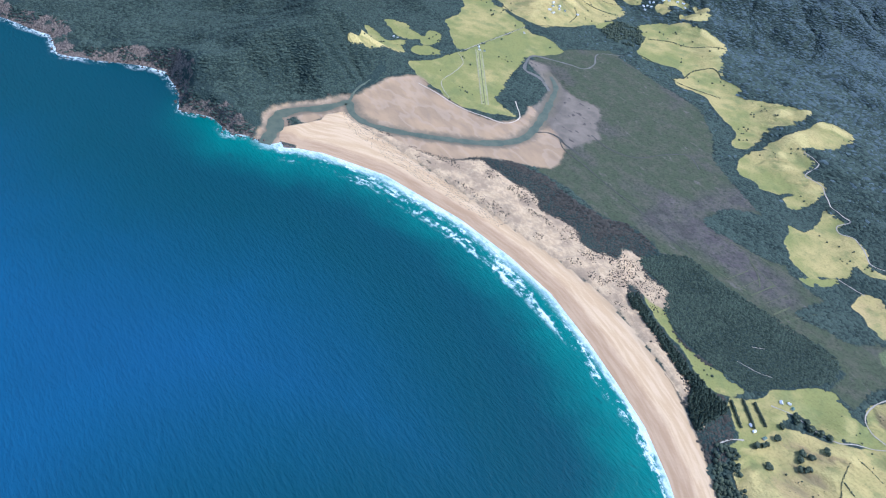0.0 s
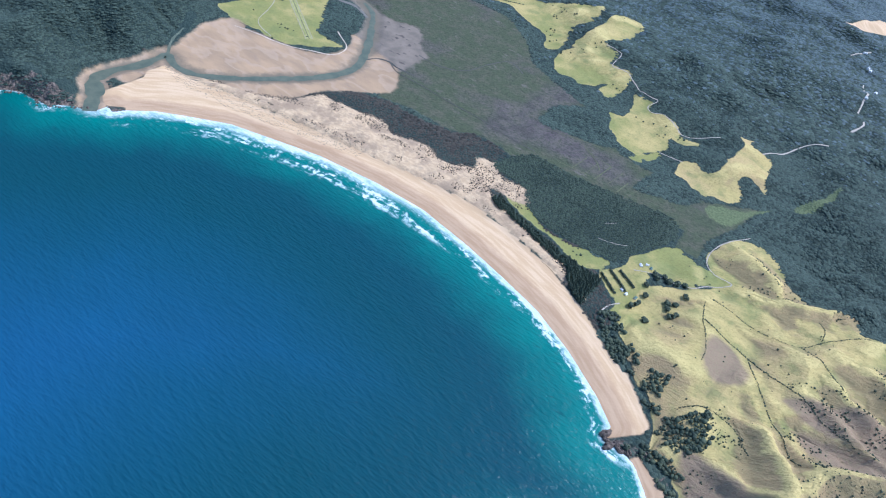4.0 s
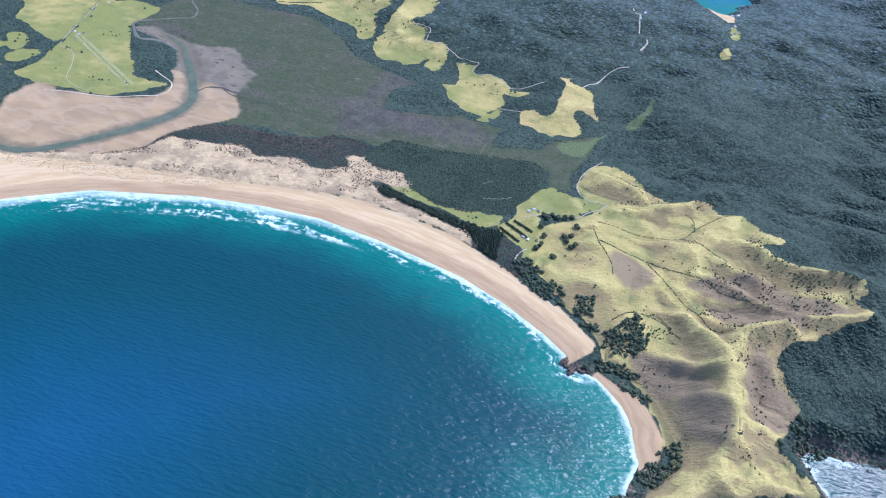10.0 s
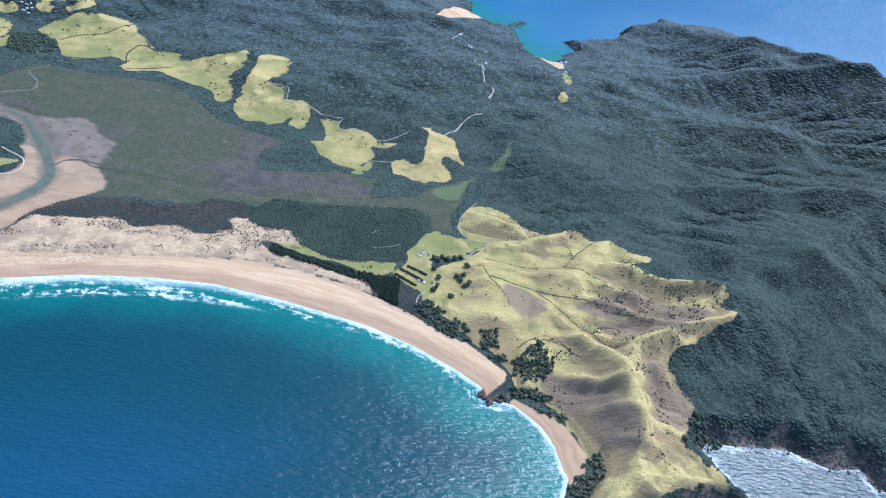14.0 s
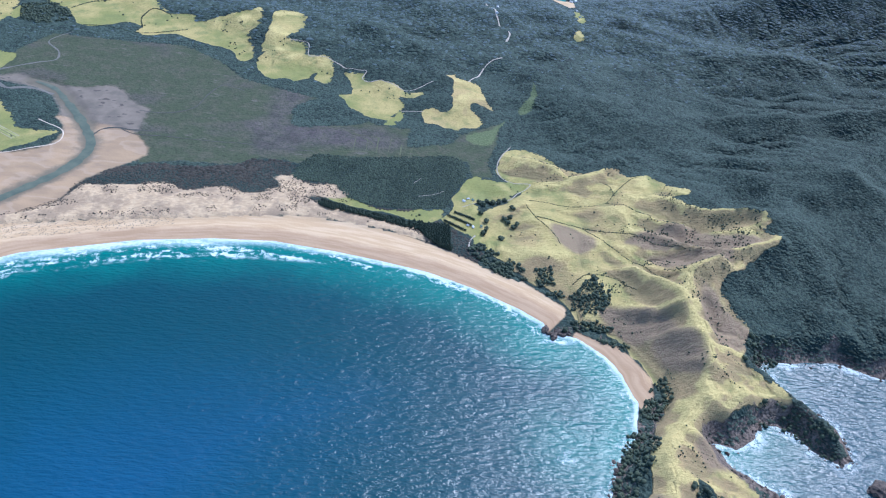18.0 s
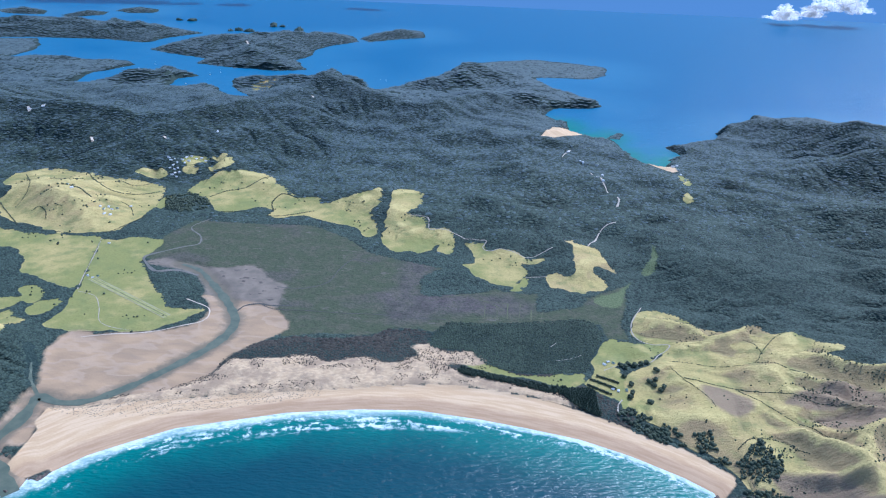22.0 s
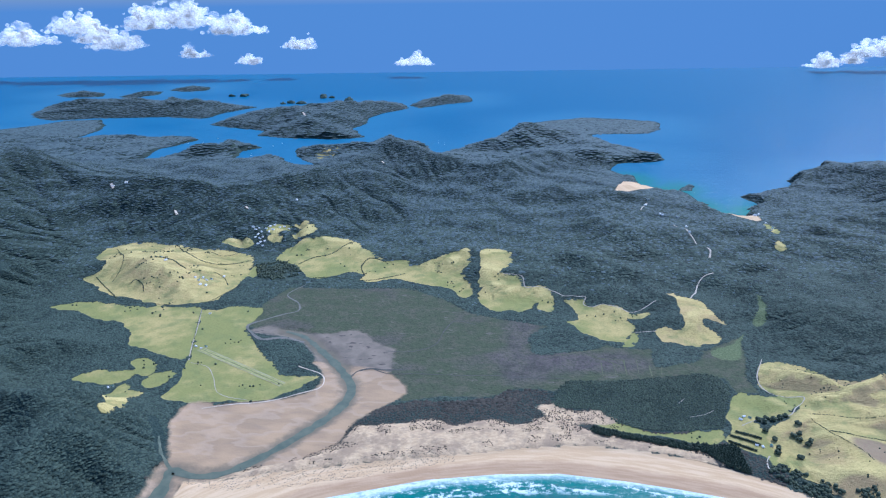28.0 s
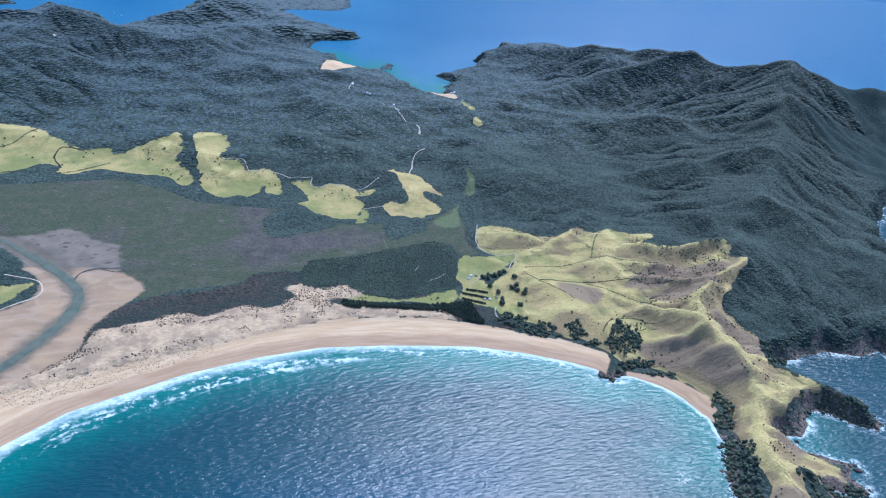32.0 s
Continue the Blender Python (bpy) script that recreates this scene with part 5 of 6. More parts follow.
def ball(level):
    bm = bmesh.new()
    bmesh.ops.create_icosphere(bm, subdivisions=level, radius=1.0)
    v = np.array([p.co[:] for p in bm.verts])
    f = np.array([[p.index for p in face.verts] for face in bm.faces])
    bm.free()
    return v, f


BALL_1, BALL_2, BALL_3 = ball(1), ball(2), ball(3)
DOME = (BALL_1[0], BALL_1[1][BALL_1[0][BALL_1[1]][:, :, 2].mean(1) > -0.35])  # a crown, open where it meets the ground

rim = np.arange(7) * 6.283 / 7
CAP = (np.r_[[(0, 0, 1.0)], np.stack([np.cos(rim), np.sin(rim), 0 * rim + 0.25], 1)], np.array([(0, k + 1, (k + 1) % 7 + 1) for k in range(7)]))  # the top of a crown in a closed canopy


def clumps(places, sizes, rng, shape=BALL_1, squash=0.85, ragged=0.3):
    """Corners and faces of many ragged balls."""
    v, f = shape
    n = len(places)
    spread = 1 + ragged * (rng.rand(n, len(v), 1) * 2 - 1)
    turn = rng.rand(n) * 6.283
    c, s = np.cos(turn)[:, None], np.sin(turn)[:, None]
    base = v[None] * spread
    base = np.stack([base[..., 0] * c - base[..., 1] * s, base[..., 0] * s + base[..., 1] * c, base[..., 2] * squash], -1)
    verts = np.asarray(places)[:, None] + base * np.asarray(sizes).reshape(n, 1, -1)
    faces = f[None] + (np.arange(n) * len(v))[:, None, None]
    return verts.reshape(-1, 3), faces.reshape(-1, f.shape[1])


def scatter(rng, x0, x1, y0, y1, step):
    x, y = np.meshgrid(np.arange(x0, x1, step), np.arange(y0, y1, step), indexing="ij")
    x, y = x.ravel(), y.ravel()
    return x + (rng.rand(len(x)) - 0.5) * step * 0.95, y + (rng.rand(len(x)) - 0.5) * step * 0.95


def thicket(name, label, category, x, y, size, rng, material, squash=0.9, lift=0.35, shape=None, soft=True):
    size = np.asarray(size)
    places = np.stack([x, y, ground_z(x, y) + size * lift], 1)
    mesh = raw_mesh(name, *clumps(places, size, rng, shape or DOME, squash), material, soft)
    return tagged(new(name, mesh), label, category, kind="stuff")


def ribbon(name, line, width, material, lift=0.3, step=3.0, taper=None, across=2):
    """A strip of ground cover laid along a line, with its edges a little uneven."""
    pts = np.array(curvy(line, False, 8), float)[:, :2]
    run = np.r_[0, np.cumsum(np.hypot(*np.diff(pts, axis=0).T))]
    along = np.arange(0, run[-1] + step, step).clip(max=run[-1])
    x, y = np.interp(along, run, pts[:, 0]), np.interp(along, run, pts[:, 1])
    dx, dy = np.gradient(x), np.gradient(y)
    long = np.hypot(dx, dy) + 1e-9
    half = width / 2 * (0.7 + 0.6 * value_noise(along / 11 + 40, along * 0 + 3)) * (np.interp(along / run[-1], *zip(*taper)) if taper else 1)
    cols = np.linspace(-1, 1, across + 1)
    px = x[:, None] - (dy / long * half)[:, None] * cols
    py = y[:, None] + (dx / long * half)[:, None] * cols
    pz = np.maximum(ground_z(px, py), 0.05) + lift
    if across > 2:
        pz = np.minimum(pz, np.median(pz, 1)[:, None] + 0.1)
    verts = np.stack([px, py, pz], -1).reshape(-1, 3)
    m, w = len(along), across + 1
    a = (np.arange(m - 1)[:, None] * w + np.arange(across)).ravel()
    return new(name, raw_mesh(name, verts, np.stack([a, a + w, a + w + 1, a + 1], 1), material, True))


# ---- water and tracks on the ground ----
tagged(ribbon("sand_fringe", SAND_FRINGE, 1.7, PALE_SAND, 0.5), "thin fringe of white sand below the airfield", "sand", kind="structure")
tagged(ribbon("tidal_channel", CHANNEL, 14, CHANNEL_WATER, 0.35, 4.0, [(0, 1.7), (0.1, 1.3), (0.22, 1.1), (0.28, 0.9), (0.6, 1.0), (0.8, 0.9), (1, 0.5)], 6), "green tidal channel winding through the sand flat", "channel", kind="structure")
tagged(ribbon("side_creek", SIDE_CREEK[:3], 5, CHANNEL_WATER, 0.2, 3.0, [(0, 1.3), (0.5, 0.8), (1, 0.5)], 4), "narrow green creek along the foot of the forest", "creek", kind="structure")
tagged(ribbon("tidal_creek", CREEK, 5, PALE_MUD, 0.45, 3.0, [(0, 1.6), (0.3, 1.0), (1, 0.35)], 4), "narrow tidal creek winding into the marsh", "creek", kind="structure")
for line, width in ((MARSH_CREEK, 2.2), (MARSH_RILL, 1.8), (FLAT_CREEK, 3.0)):
    tagged(ribbon("marsh_creek", line, width, DARK_MUD, 0.3), "thin dark creek in the salt marsh", "creek", "marsh creeks", kind="structure")
for line in (LOT_A, LOT_G, LOT_I, LOT_J):
    tagged(ribbon("drain_track", line, 1.3, SEDGE, 0.35), "thin pale drain line across the wet flats", "drain", "drains of the flats", kind="structure")
for line, width in ((LOT_B, 1.6), (LOT_C, 1.0), (LOT_D, 2.4), (LOT_E, 1.0), (LOT_F, 3.0), (LOT_H, 1.2)):
    tagged(ribbon("sedge_lot", line, width, SEDGE, 0.3), "pale green sedge lot between two drains", "grass", "lots of the flats", kind="structure")
for line, width, label in ((ROAD_GRAVEL, 1.5, "pale gravel farm road curving up to the hill"), (ROAD_VALLEY, 1.7, "pale gravel road along the forest edge"),
                           (ROAD_HILL, 2.6, "pale gravel road climbing into the forest"), (ROAD_PASS, 4.0, "pale road cutting on the forested pass"),
                           (ROAD_BEND, 3.0, "pale road bend on the forested pass"), (ROAD_COVE, 3.0, "pale road above the cove sand"), (ROAD_STRIP, 1.8, "straight grey lane between the pastures"),
                           (ROAD_FIELD, 1.0, "pale farm track round the airfield pasture"), (ROAD_LOTS, 1.6, "pale track between two clearings"),
                           (PLANT_TRACK, 0.7, "pale bare track inside the pine plantation"), (PLANT_SCAR, 0.7, "short pale scar inside the pine plantation"),
                           (PATH_DUNE, 2.0, "sandy path through the trees to the beach")):
    tagged(ribbon("farm_road", line, width, GRAVEL, 0.35), label, "road", "roads of the valley", kind="structure")
for line in SLIPS:
    tagged(ribbon("bare_slip", line, 7.0, PALE_SAND, 3.0), "pale bare slip on a forested hillside", "slip", "slips in the forest", kind="structure")
run = np.array(RUNWAY, float)
way = (run[1] - run[0]) / np.hypot(*(run[1] - run[0]))
side = np.array([-way[1], way[0]])
airstrip = tagged(new("airstrip"), "mown grass airstrip with pale edges in the pasture", "airstrip")
for name, shift, width, material, lift in (("mown_strip", 0.0, 9.0, MOWN, 0.30), ("pale_edge", 5.6, 2.0, GRAVEL_PALE, 0.34), ("pale_edge", -5.6, 2.0, GRAVEL_PALE, 0.34), ("worn_line", 0.0, 1.6, WORN, 0.36)):
    ob = ribbon(name, [tuple(run[0] + side * shift), tuple((run[0] + run[1]) / 2 + side * shift), tuple(run[1] + side * shift)], width, material, lift)
    ob.parent = airstrip


# ---- forest and scrub ----
def wooded(x, y):
    ok = mark_at(SHORE, x, y) > 5
    for key, limit in (("field", -1.5), ("sand", -3), ("dune", 0), ("estuary", -2), ("mudflat", -1), ("marsh", -1), ("sedge", 1)):
        ok &= mark_at(MARKS[key], x, y) < limit
    for line, gap in ((ROAD_VALLEY, 2.6), (ROAD_HILL, 3.4), (ROAD_PASS, 4.0), (ROAD_BEND, 4.0), (ROAD_COVE, 4.0), (ROAD_LOTS, 2.4), (ROAD_GRAVEL, 2.4), (SAND_FRINGE, 2.4), (CREEK, 5.0), (CHANNEL, 17.0), (SIDE_CREEK, 7.0)):
        a = np.array(line, float)
        close = ok & (x > a[:, 0].min() - 18) & (x < a[:, 0].max() + 18) & (y > a[:, 1].min() - 18) & (y < a[:, 1].max() + 18)
        ok[close] = segments_distance(x[close], y[close], curvy(line, False, 4), False)[0] > gap
    return ok & (mark_at(PLANT, x, y) < -2)


rng = np.random.RandomState(11)
for name, box, step, label in (("forest", (-1150, 380, 330, 1400), 3.1, "dense dark native forest covering the hillsides"),
                               ("forest", (380, 1250, 1000, 1400), 3.1, "dense dark native forest on the long slopes of the range"),
                               ("forest", (380, 1150, 330, 1000), 2.5, "fine-grained dark forest above the rocky cove"),
                               ("far_forest", (-1900, 1500, 1400, 2450), 4.8, "dark native forest on the far hills")):
    x, y = scatter(rng, *box, step)
    keep = wooded(x, y)
    x, y = x[keep], y[keep]
    bare = rng.rand(len(x)) < mark_at(MARKS["crag"], x, y) * smooth(0.4, 0.6, fractal(x / 22, y / 22, 3)) * 1.1
    x, y = x[~bare], y[~bare]
    low = smooth(-59, -12, mark_at(MARKS["dune"], x, y))
    size = step * (0.36 + 0.5 * rng.rand(len(x)) ** 2) * (0.75 + 0.5 * fractal(x / 45, y / 45, 3)) * (1 - 0.5 * low)
    dry = (low > 0.05 + 0.3 * fractal(x / 25, y / 25, 3)) | (inside_by(x, y, SCRUB_BELT, 30.0) > -6)
    # Leaves with haze in their colour take over gradually with distance.
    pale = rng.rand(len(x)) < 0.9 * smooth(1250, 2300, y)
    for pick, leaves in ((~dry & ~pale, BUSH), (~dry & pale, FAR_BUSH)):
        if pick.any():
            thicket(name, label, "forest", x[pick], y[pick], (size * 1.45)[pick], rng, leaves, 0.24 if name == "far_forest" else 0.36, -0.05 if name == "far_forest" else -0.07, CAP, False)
    if dry.any():
        thicket("dune_thicket", "low brown-grey scrub between the dunes and the marsh", "scrub", x[dry], y[dry], (size * 1.6)[dry], rng, SCRUB, 0.5, 0.0, CAP)
# The distant islands carry the haze-tinted leaves throughout.
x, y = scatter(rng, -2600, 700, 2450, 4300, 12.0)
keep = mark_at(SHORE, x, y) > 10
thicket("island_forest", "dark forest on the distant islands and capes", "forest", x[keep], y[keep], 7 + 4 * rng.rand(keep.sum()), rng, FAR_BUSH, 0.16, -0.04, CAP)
x, y = scatter(rng, -90, 230, 870, 1080, 2.3)
keep = mark_at(PLANT, x, y) > 0
for line in (PLANT_TRACK, PLANT_SCAR):
    keep &= segments_distance(x, y, line, False)[0] > 2.0
thicket("pine_plantation", "dark even pine plantation behind the dunes", "plantation", x[keep], y[keep], (1.2 + 0.9 * rng.rand(keep.sum()) ** 2) * (0.6 + 0.8 * fractal(x[keep] / 30, y[keep] / 30, 4)), rng, PINE, 0.55, 0.2, CAP, False)
for outline, label in ((KNOLL_BUSH, "dark clump of coastal bush on the hillside"), (COAST_BUSH, "dark coastal bush above the rocky shore"), (COVE_BUSH, "dark trees at the end of the small beach"),
                       (ROCK_BUSH, "dark trees between the small beach and pasture"), (GULLY_BUSH, "dark bush filling a headland gully"), (CLIFF_BUSH, "dark bush on the headland cliffs"),
                       (HEAD_BUSH, "dark bush on the steep side of the point"), (POINT_BUSH, "dark bush on the cliffs of the headland tip"), (BEACH_BUSH, "belt of dark trees behind the beach"),
                       (SLOPE_BUSH, "dark trees on the slope above the beach"), (LAWN_BUSH, "line of dark trees between the lawn and the beach"), (EDGE_BUSH, "dark bush at the cove under the forest"), (VILLAGE_BUSH, "dark planted trees below the village")):
    a = np.array(outline, float)
    x, y = scatter(rng, a[:, 0].min(), a[:, 0].max(), a[:, 1].min(), a[:, 1].max(), 2.5)
    keep = inside_by(x, y, outline, 50.0) > -1.5 - 3 * rng.rand(len(x))
    keep &= (rng.rand(len(x)) < 0.85) & (fractal(x / 13, y / 13, 3) > (0.5 if outline in (HEAD_BUSH, GULLY_BUSH, CLIFF_BUSH, POINT_BUSH) else 0.43))
    thicket("coastal_bush", label, "bush", x[keep], y[keep], 0.8 + 2.4 * rng.rand(keep.sum()) ** 2.2, rng, BROADLEAF, 0.9, 0.5)
# Shrubs in the gullies of the pastures.
x, y = scatter(rng, 230, 640, 330, 1090, 2.4)
keep = (mark_at(FIELD, x, y) > 2) & (mark_at(SHORE, x, y) > 4)
odds = smooth(0.2, 0.6, mark_at(STEEP, x, y)) * smooth(0.56, 0.7, fractal(x / 42, y / 42, 3)) * 0.34 + 0.004
keep &= rng.rand(len(x)) < odds
thicket("gully_shrubs", "scattered dark shrubs in the pasture gullies", "shrubs", x[keep], y[keep], 0.4 + 1.0 * rng.rand(keep.sum()) ** 2, rng, BROADLEAF, 0.9, 0.5)
for outline, share in ((SHRUBS_A, 0.3), (SHRUBS_B, 0.3), (SHRUBS_C, 0.25), (SHRUBS_D, 0.2), (SHRUBS_E, 0.3)):
    a = np.array(outline, float)
    x, y = scatter(rng, a[:, 0].min(), a[:, 0].max(), a[:, 1].min(), a[:, 1].max(), 3.0)
    keep = (inside_by(x, y, outline, 50.0) > -4) & (rng.rand(len(x)) < share * 2 * smooth(0.42, 0.62, fractal(x / 16, y / 16, 3)))
    thicket("hill_shrubs", "dark shrubs thick along a gully of the dry hillside", "shrubs", x[keep], y[keep], 0.45 + 1.1 * rng.rand(keep.sum()) ** 2, rng, BROADLEAF, 0.9, 0.5)
x, y = scatter(rng, -1000, 160, 880, 1750, 5.0)
keep = (mark_at(FIELD, x, y) > 1) & (fractal(x / 30 + 4, y / 30, 3) > 0.66) & (rng.rand(len(x)) < 0.15)
thicket("pasture_shrubs", "small dark trees dotted over the pastures", "shrubs", x[keep], y[keep], 0.9 + 1.3 * rng.rand(keep.sum()), rng, BROADLEAF, 0.9, 0.5)
a = np.array(SPIT_TUFTS, float)
x, y = scatter(rng, a[:, 0].min(), a[:, 0].max(), a[:, 1].min(), a[:, 1].max(), 2.6)
keep = (inside_by(x, y, SPIT_TUFTS, 50.0) > -3) & (rng.rand(len(x)) < 0.55)
thicket("spit_tufts", "small grey tufts of dune grass along the spit", "dune grass", x[keep], y[keep], 0.35 + 0.5 * rng.rand(keep.sum()), rng, TUFT, 0.7, 0.2)
# Tufts that break the inner edge of the dunes.
x, y = scatter(rng, -480, 260, 740, 960, 2.6)
deep_in = mark_at(MARKS["dune"], x, y)
keep = (np.abs(deep_in - 9) < 17) & (mark_at(MARKS["sand"], x, y) < -12) & (fractal(x / 20, y / 20, 3) > 0.44 + 0.006 * np.maximum(deep_in, 0)) & (rng.rand(len(x)) < 0.8)
thicket("dune_scrub", "low dark scrub spreading onto the dunes", "scrub", x[keep], y[keep], 0.4 + 0.9 * rng.rand(keep.sum()) ** 1.5, rng, SCRUB, 0.6, 0.2)
for line, wide in ((GULLY_A, 1.0), (GULLY_B, 1.0), (GULLY_C, 1.3), (GULLY_D, 1.3), (GULLY_E, 1.2), (GULLY_F, 1.2), (GULLY_G, 1.0), (HEDGE_H, 1.6), (HEDGE_I, 2.2), (HEDGE_J, 1.8), (HEDGE_K, 1.5), (HEDGE_L, 1.8), (HEDGE_M, 1.3), (HEDGE_N, 1.6), (HEDGE_O, 1.8),
                   (HEDGE_S, 1.7), (HEDGE_T, 1.2), (HEDGE_P, 1.3), (HEDGE_Q, 1.3), (HEDGE_U, 0.9)):
    pts = np.array(curvy(line, False, 10))[:, :2]
    run_at = np.r_[0, np.cumsum(np.hypot(*np.diff(pts, axis=0).T))]
    at = np.arange(0, run_at[-1], 0.9)
    at = at[rng.rand(len(at)) < 0.82]
    x = np.interp(at, run_at, pts[:, 0]) + rng.randn(len(at)) * wide * 0.3
    y = np.interp(at, run_at, pts[:, 1]) + rng.randn(len(at)) * wide * 0.3
    thicket("field_hedge", "straggling dark hedge along a ditch between pastures", "hedge", x, y, wide * (0.35 + 0.45 * rng.rand(len(at))), rng, BROADLEAF, 0.8, 0.4)


# ---- single trees ----
def tree(kind_name, tall, wide, material, seed, label, conical):
    r = np.random.RandomState(seed)
    top = tagged(new(kind_name), label, "tree")
    # Trunk with two limbs, tapered.
    verts, faces = [], []
    for x0, y0, z0, x1, y1, z1, r0, r1 in ((0, 0, -0.4, 0.1, 0, tall * 0.7, 0.24, 0.09), (0, 0, tall * 0.35, wide * 0.3, 0.2, tall * 0.65, 0.12, 0.05), (0, 0, tall * 0.3, -wide * 0.28, -0.2, tall * 0.6, 0.12, 0.05)):
        at = len(verts)
        for cx, cy, cz, rad in ((x0, y0, z0, r0), (x1, y1, z1, r1)):
            verts += [(cx + rad * math.cos(k * 1.0472), cy + rad * math.sin(k * 1.0472), cz) for k in range(6)]
        faces += [(at + k, at + (k + 1) % 6, at + 6 + (k + 1) % 6, at + 6 + k) for k in range(6)]
    part("trunk", raw_mesh("trunk", verts, faces, BARK), top)
    n = 26
    h = r.rand(n)
    out = (1 - h * 0.85 if conical else np.sqrt(np.clip(1 - (h * 2 - 0.9) ** 2, 0.05, 1))) * wide / 2 * np.sqrt(r.rand(n))
    turn = r.rand(n) * 6.283
    places = np.stack([out * np.cos(turn), out * np.sin(turn), tall * (0.22 + 0.72 * h)], 1)
    size = wide * (0.17 + 0.12 * r.rand(n)) * (1.15 - 0.5 * h if conical else 1.0)
    part("crown", raw_mesh("crown", *clumps(places, size, r, ragged=0.4), material, False), top)
    return top


def copies(kinds, spots, rng, group):
    used = set()
    for x, y, scale in spots:
        k = rng.randint(len(kinds))
        m = Matrix.Translation((x, y, float(ground_z(x, y)) - 0.1)) @ Matrix.Rotation(rng.rand() * 6.283, 4, "Z") @ Matrix.Scale(scale, 4)
        if k in used:
            ob = copy_thing(kinds[k], m)
            ob.matrix_basis = m
        else:
            ob = kinds[k]
            ob.matrix_basis = m
            used.add(k)
        tagged(ob, group=group)


broad = [tree("farm_tree", 4.6, 4.2, BROADLEAF, 3, "round dark shelter tree near the farmhouse", False), tree("farm_tree", 3.8, 4.6, BROADLEAF, 4, "spreading dark tree in the home paddock", False)]
copies(broad, [(x + rng.randn() * 1.2, y + rng.randn() * 1.2, 0.8 + 0.7 * rng.rand()) for x, y in FARM_TREES for _ in range(3)], rng, "trees round the farm")
pines = [tree("shelter_pine", 6.4, 3.8, PINE, 5, "tall dark pine in the belt behind the beach", True), tree("shelter_pine", 5.6, 4.2, PINE, 6, "dark bushy pine in the belt behind the beach", True)]
a = np.array(PINE_BELT, float)
x, y = scatter(rng, a[:, 0].min(), a[:, 0].max(), a[:, 1].min(), a[:, 1].max(), 3.3)
keep = inside_by(x, y, PINE_BELT, 50.0) > -0.8
copies(pines, [(px, py, 0.75 + 0.45 * rng.rand()) for px, py in zip(x[keep], y[keep])][:290], rng, "pines of the shelter belt")
a = np.array(PINE_BLOCK, float)
x, y = scatter(rng, a[:, 0].min(), a[:, 0].max(), a[:, 1].min(), a[:, 1].max(), 3.0)
keep = inside_by(x, y, PINE_BLOCK, 50.0) > -0.5
woodlot = [tree("woodlot_pine", 6.0, 4.0, PINE, 9, "tall dark pine in the block beside the farmhouse", True)]
copies(woodlot, [(px, py, 0.75 + 0.45 * rng.rand()) for px, py in zip(x[keep], y[keep])][:200], rng, "pines of the woodlot")
# Orchard rows beside the farmhouse.
rows = [tree("orchard_tree", 2.4, 2.6, BROADLEAF, 8, "low clipped dark tree in an orchard row", False)]
spots = []
for (ax, ay), (bx, by) in (ROW_A, ROW_B, ROW_C):
    count = int(math.hypot(bx - ax, by - ay) / 1.9)
    spots += [(ax + (bx - ax) * i / count + 0.3 * rng.randn(), ay + (by - ay) * i / count + 0.3 * rng.randn(), 1.0 + 0.3 * rng.rand()) for i in range(count + 1)]
copies(rows, spots, rng, "rows of orchard trees")


# ---- houses ----
def slab(x0, x1, y0, y1, z0, z1):
    v = [(x, y, z) for z in (z0, z1) for x, y in ((x0, y0), (x1, y0), (x1, y1), (x0, y1))]
    return v, [(3, 2, 1, 0), (4, 5, 6, 7), (0, 1, 5, 4), (1, 2, 6, 5), (2, 3, 7, 6), (3, 0, 4, 7)]


def house(name, long, deep, tall, roof_material, label):
    top = tagged(new(name), label, "house")
    a, b, h, e = long / 2, deep / 2, tall, 0.18
    ridge = h + deep * 0.28
    wall_v = [(-a, -b, -0.5), (a, -b, -0.5), (a, b, -0.5), (-a, b, -0.5), (-a, -b, h), (a, -b, h), (a, b, h), (-a, b, h), (-a, 0, ridge - 0.08), (a, 0, ridge - 0.08)]
    mesh = bpy.data.meshes.new("wall")
    mesh.from_pydata(wall_v, [], [(0, 1, 5, 4), (2, 3, 7, 6), (1, 2, 6, 9, 5), (3, 0, 4, 8, 7)])
    mesh.materials.append(WHITE)
    part("wall", mesh, top)
    for s in (-1, 1):
        low, high = h - 0.12, ridge
        v = [(-a - e, s * (b + e), low), (a + e, s * (b + e), low), (a + e, 0, high), (-a - e, 0, high)]
        v += [(x, y, z + 0.1) for x, y, z in v]
        part("roof_slope", raw_mesh("roof_slope", v, [(0, 1, 2, 3), (4, 5, 6, 7), (0, 1, 5, 4), (1, 2, 6, 5), (2, 3, 7, 6), (3, 0, 4, 7)], roof_material), top, "sheet-iron roof slope")
    for x in (-a * 0.55, a * 0.55):
        pane = part("window", raw_mesh("window", *slab(x - 0.28, x + 0.28, -b - 0.03, -b + 0.02, h * 0.4, h * 0.8), GLASS), top)
        part("window_sill", raw_mesh("window_sill", *slab(x - 0.33, x + 0.33, -b - 0.07, -b + 0.02, h * 0.35, h * 0.4 - 0.004), WHITE), pane)
    part("door", raw_mesh("door", *slab(-0.18, 0.18, -b - 0.03, -b + 0.02, -0.1, h * 0.78), BARK), top)
    return top


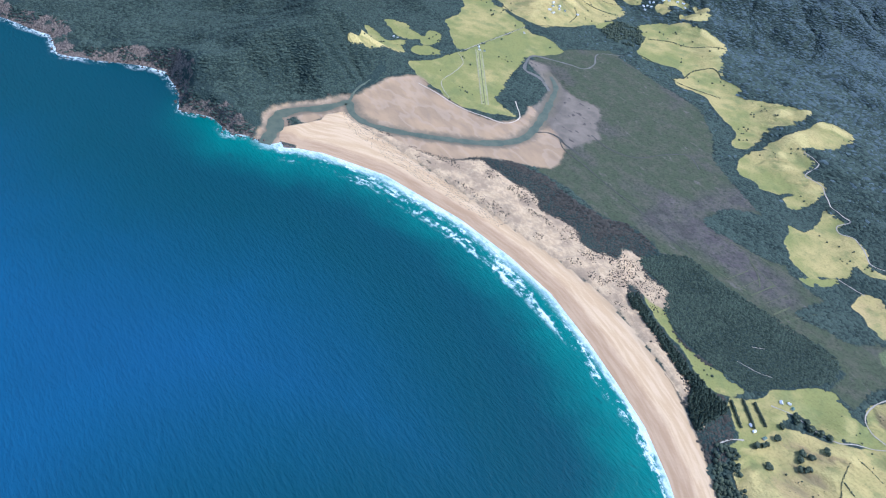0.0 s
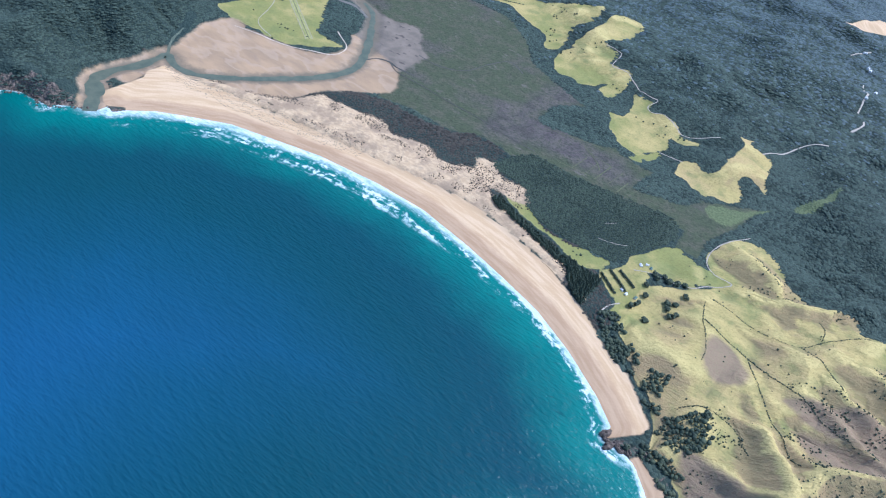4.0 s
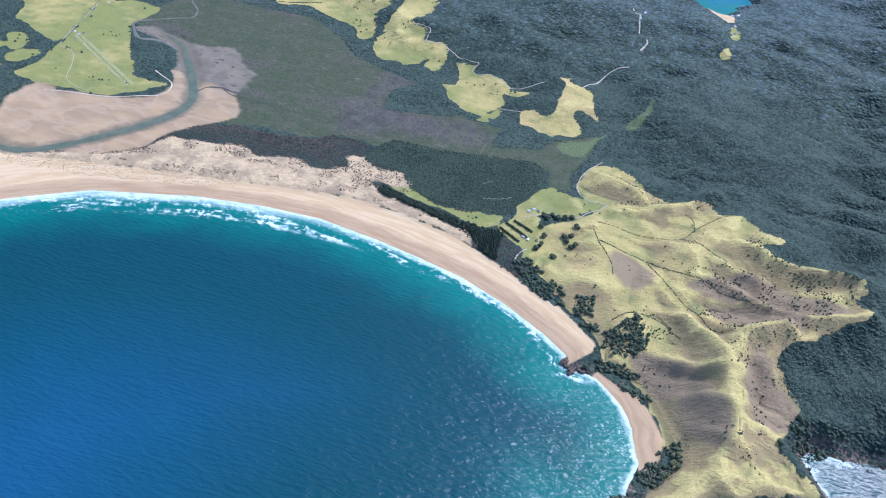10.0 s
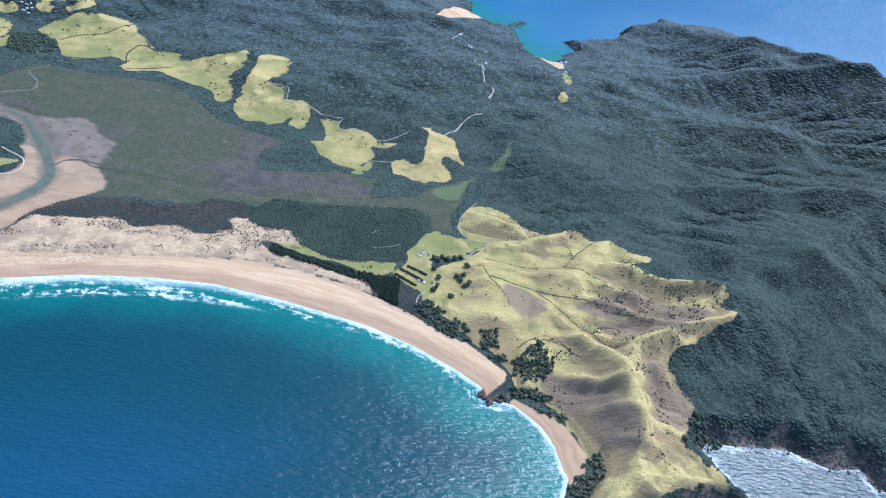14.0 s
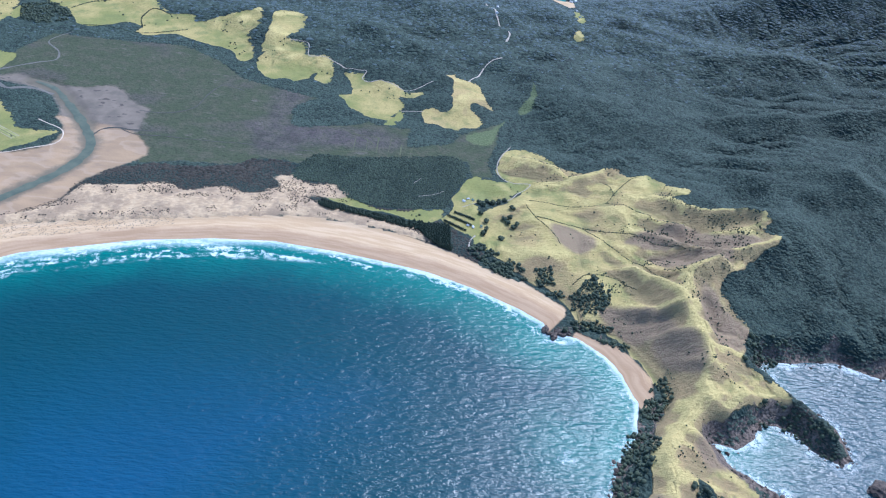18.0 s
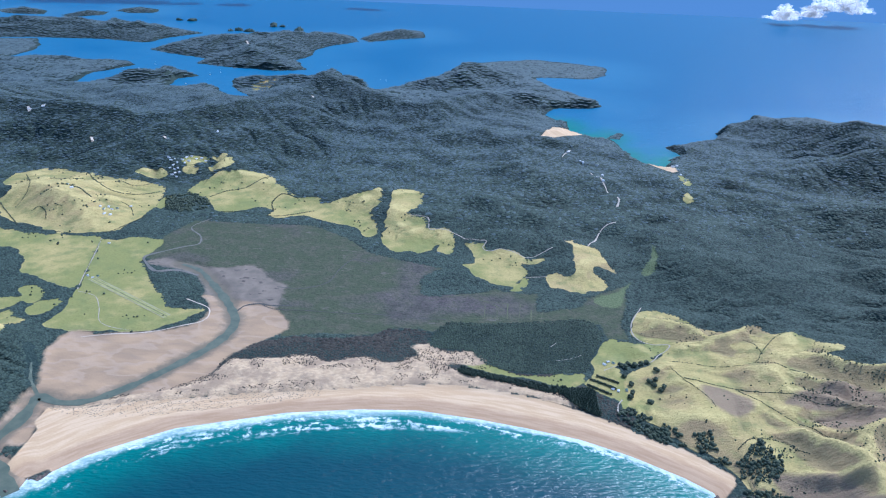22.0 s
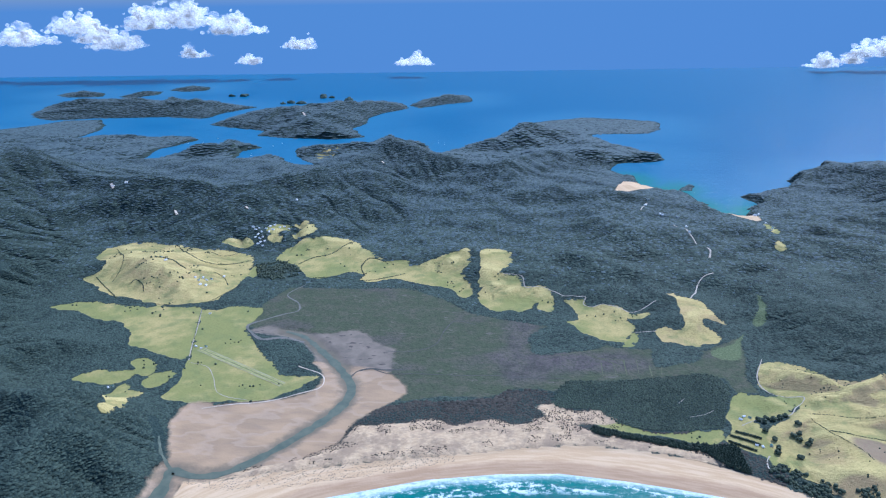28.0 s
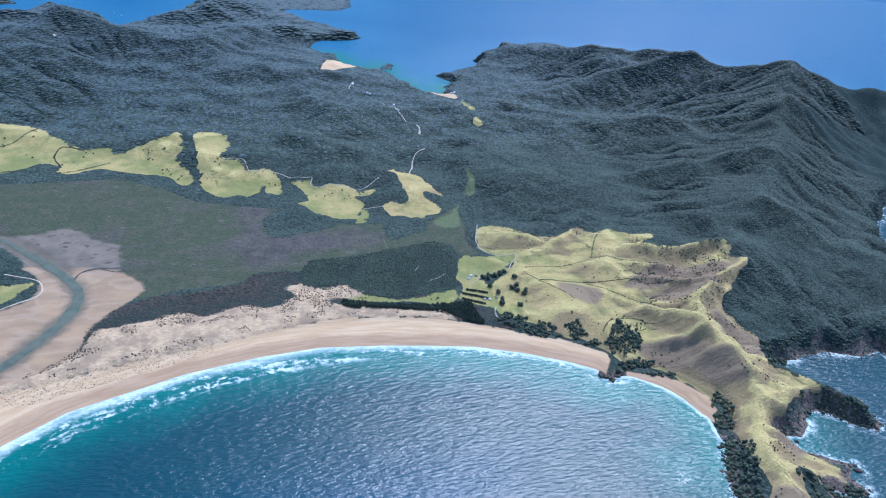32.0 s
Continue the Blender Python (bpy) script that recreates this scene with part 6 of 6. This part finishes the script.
homes = [house("farmhouse", 5.0, 3.4, 1.2, ROOF, "white weatherboard house with a pale iron roof"), house("farmhouse", 4.0, 3.0, 1.1, ROOF, "small white house with a pale iron roof"),
         house("farmhouse", 4.4, 3.2, 1.2, GREEN_ROOF, "white house with a dark green iron roof")]
for spots, group in ((FARM_HOUSES, "houses of the beach farm"), (AIR_HOUSES, "sheds by the airstrip"), (HILL_HOUSES, "houses on the dry hill"), (VILLAGE_HOUSES, "houses of the village"), (BUSH_HOUSES, "houses hidden in the forest")):
    far = 1.5 if spots is BUSH_HOUSES else 1.25 if spots is VILLAGE_HOUSES or spots is HILL_HOUSES else 1.0
    for k, (x, y) in enumerate(spots):
        lift = 1.2 if spots is BUSH_HOUSES else 0.05
        m = Matrix.Translation((x, y, float(ground_z(x, y)) + lift)) @ Matrix.Rotation(rng.rand() * 3.1, 4, "Z") @ Matrix.Scale(far, 4)
        ob = copy_thing(homes[(k * 7 + len(spots)) % (3 if k % 3 else 2)], m)
        ob.matrix_basis = m
        tagged(ob, group=group)
for ob in homes:
    for child in list(ob.children_recursive):
        bpy.data.objects.remove(child)
    bpy.data.objects.remove(ob)


# ---- rocks ----
def rock(name, size, squash, seed, label):
    r = np.random.RandomState(seed)
    v, f = BALL_3
    bulge = 1 + 0.5 * (fractal(v[:, 0] * 1.3 + v[:, 2] + seed, v[:, 1] * 1.3 + v[:, 2] * 0.7, 4) - 0.5) * 2 + 0.06 * r.randn(len(v))
    return tagged(new(name, raw_mesh(name, v * bulge[:, None] * size * np.array([1.3, 0.85, squash]), f, ROCK, False)), label, "rock")


for k, ((x, y), size) in enumerate(zip(STACKS, (11, 8, 4, 4))):
    rock("sea_stack", size, 0.6, 20 + k, "dark wave-washed rock standing off the headland").matrix_basis = pose(x, y, 0.5, 0, 0, 25 + 40 * k)
for k, (x, y) in enumerate(FAR_ROCKS):
    isle = rock("islet", 13 + 5 * (k % 3), 0.7, 60 + k, "small dark islet far out in the sound")
    isle.data.materials[0] = BUSH
    isle.matrix_basis = pose(x, y, 0.5, 0, 0, 50 * k)
for k, (x, y) in enumerate(BEACH_ROCKS):
    rock("beach_rock", 3.2 + (k * 5 % 3), 0.75, 40 + k, "dark rock outcrop dividing the two beaches").matrix_basis = pose(x, y, 0.6, 0, 0, 63 * k)
for line, label in ((SHORE_EAST, "dark boulders along the rough side of the headland"), (SHORE_COVE[:11], "dark boulders below the headland bush"), (SHORE_WEST, "reddish boulders under the western cliffs")):
    pts = np.array(curvy(line, False, 8))
    pick = rng.randint(0, len(pts), 420)
    x, y = pts[pick, 0] + rng.randn(420) * 4, pts[pick, 1] + rng.randn(420) * 4
    keep = np.abs(mark_at(SHORE, x, y)) < 8
    size = 0.5 + 2.2 * rng.rand(keep.sum()) ** 2.5
    places = np.stack([x[keep], y[keep], np.maximum(ground_z(x[keep], y[keep]), -0.3) + size * 0.1], 1)
    tagged(new("boulders", raw_mesh("boulders", *clumps(places, size, rng, squash=0.7, ragged=0.45), ROCK, False)), label, "boulders", kind="stuff")

# ---- clouds over the open sea ----
for x, y, z, wide, seed in CLOUDS:
    r = np.random.RandomState(seed)
    n = 420
    heaps = r.rand(6) * 1.5 - 0.75
    along = np.clip(heaps[r.randint(0, 6, n)] + r.randn(n) * 0.2, -1.1, 1.1)
    lift = np.abs(r.randn(n)) * (1.15 - along ** 2).clip(0.1) * (0.3 + 1.2 * value_noise(along * 4 + seed, along * 0 + 2))
    places = np.stack([x + along * wide / 2, y + r.randn(n) * wide * 0.1, z + lift * wide * 0.09], 1)
    size = wide * (0.02 + 0.065 * r.rand(n) ** 2.2) * (1.25 - 0.7 * np.abs(along))
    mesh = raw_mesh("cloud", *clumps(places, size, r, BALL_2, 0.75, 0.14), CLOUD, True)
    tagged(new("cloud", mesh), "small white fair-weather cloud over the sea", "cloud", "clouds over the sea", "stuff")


# ---- yachts at anchor in the sound ----
def yacht():
    top = tagged(new("yacht"), "small white yacht at anchor in the sound", "yacht")
    ring = [(-3.2, 0.7), (-1.0, 1.1), (1.5, 0.9), (3.6, 0.0), (1.5, -0.9), (-1.0, -1.1), (-3.2, -0.7)]
    verts = [(x * 0.85, y * 0.6, -0.3) for x, y in ring] + [(x, y, 0.9) for x, y in ring]
    mesh = bpy.data.meshes.new("hull")
    mesh.from_pydata(verts, [], [tuple(range(6, -1, -1)), tuple(range(7, 14))] + [(k, (k + 1) % 7, (k + 1) % 7 + 7, k + 7) for k in range(7)])
    mesh.materials.append(WHITE)
    part("hull", mesh, top)
    part("cabin", raw_mesh("cabin", *slab(-1.6, 1.0, -0.6, 0.6, 0.9, 1.6), WHITE), top)
    part("mast", raw_mesh("mast", *slab(0.4, 0.52, -0.06, 0.06, 0.9, 9.0), WHITE), top, "thin pale mast")
    return top


fleet = yacht()
for k, (x, y) in enumerate(BOATS):
    m = pose(x, y, 0.0, 0, 0, 37 * k + 20)
    ob = fleet if k == 0 else copy_thing(fleet, m)
    ob.matrix_basis = m
    tagged(ob, group="yachts in the sound")
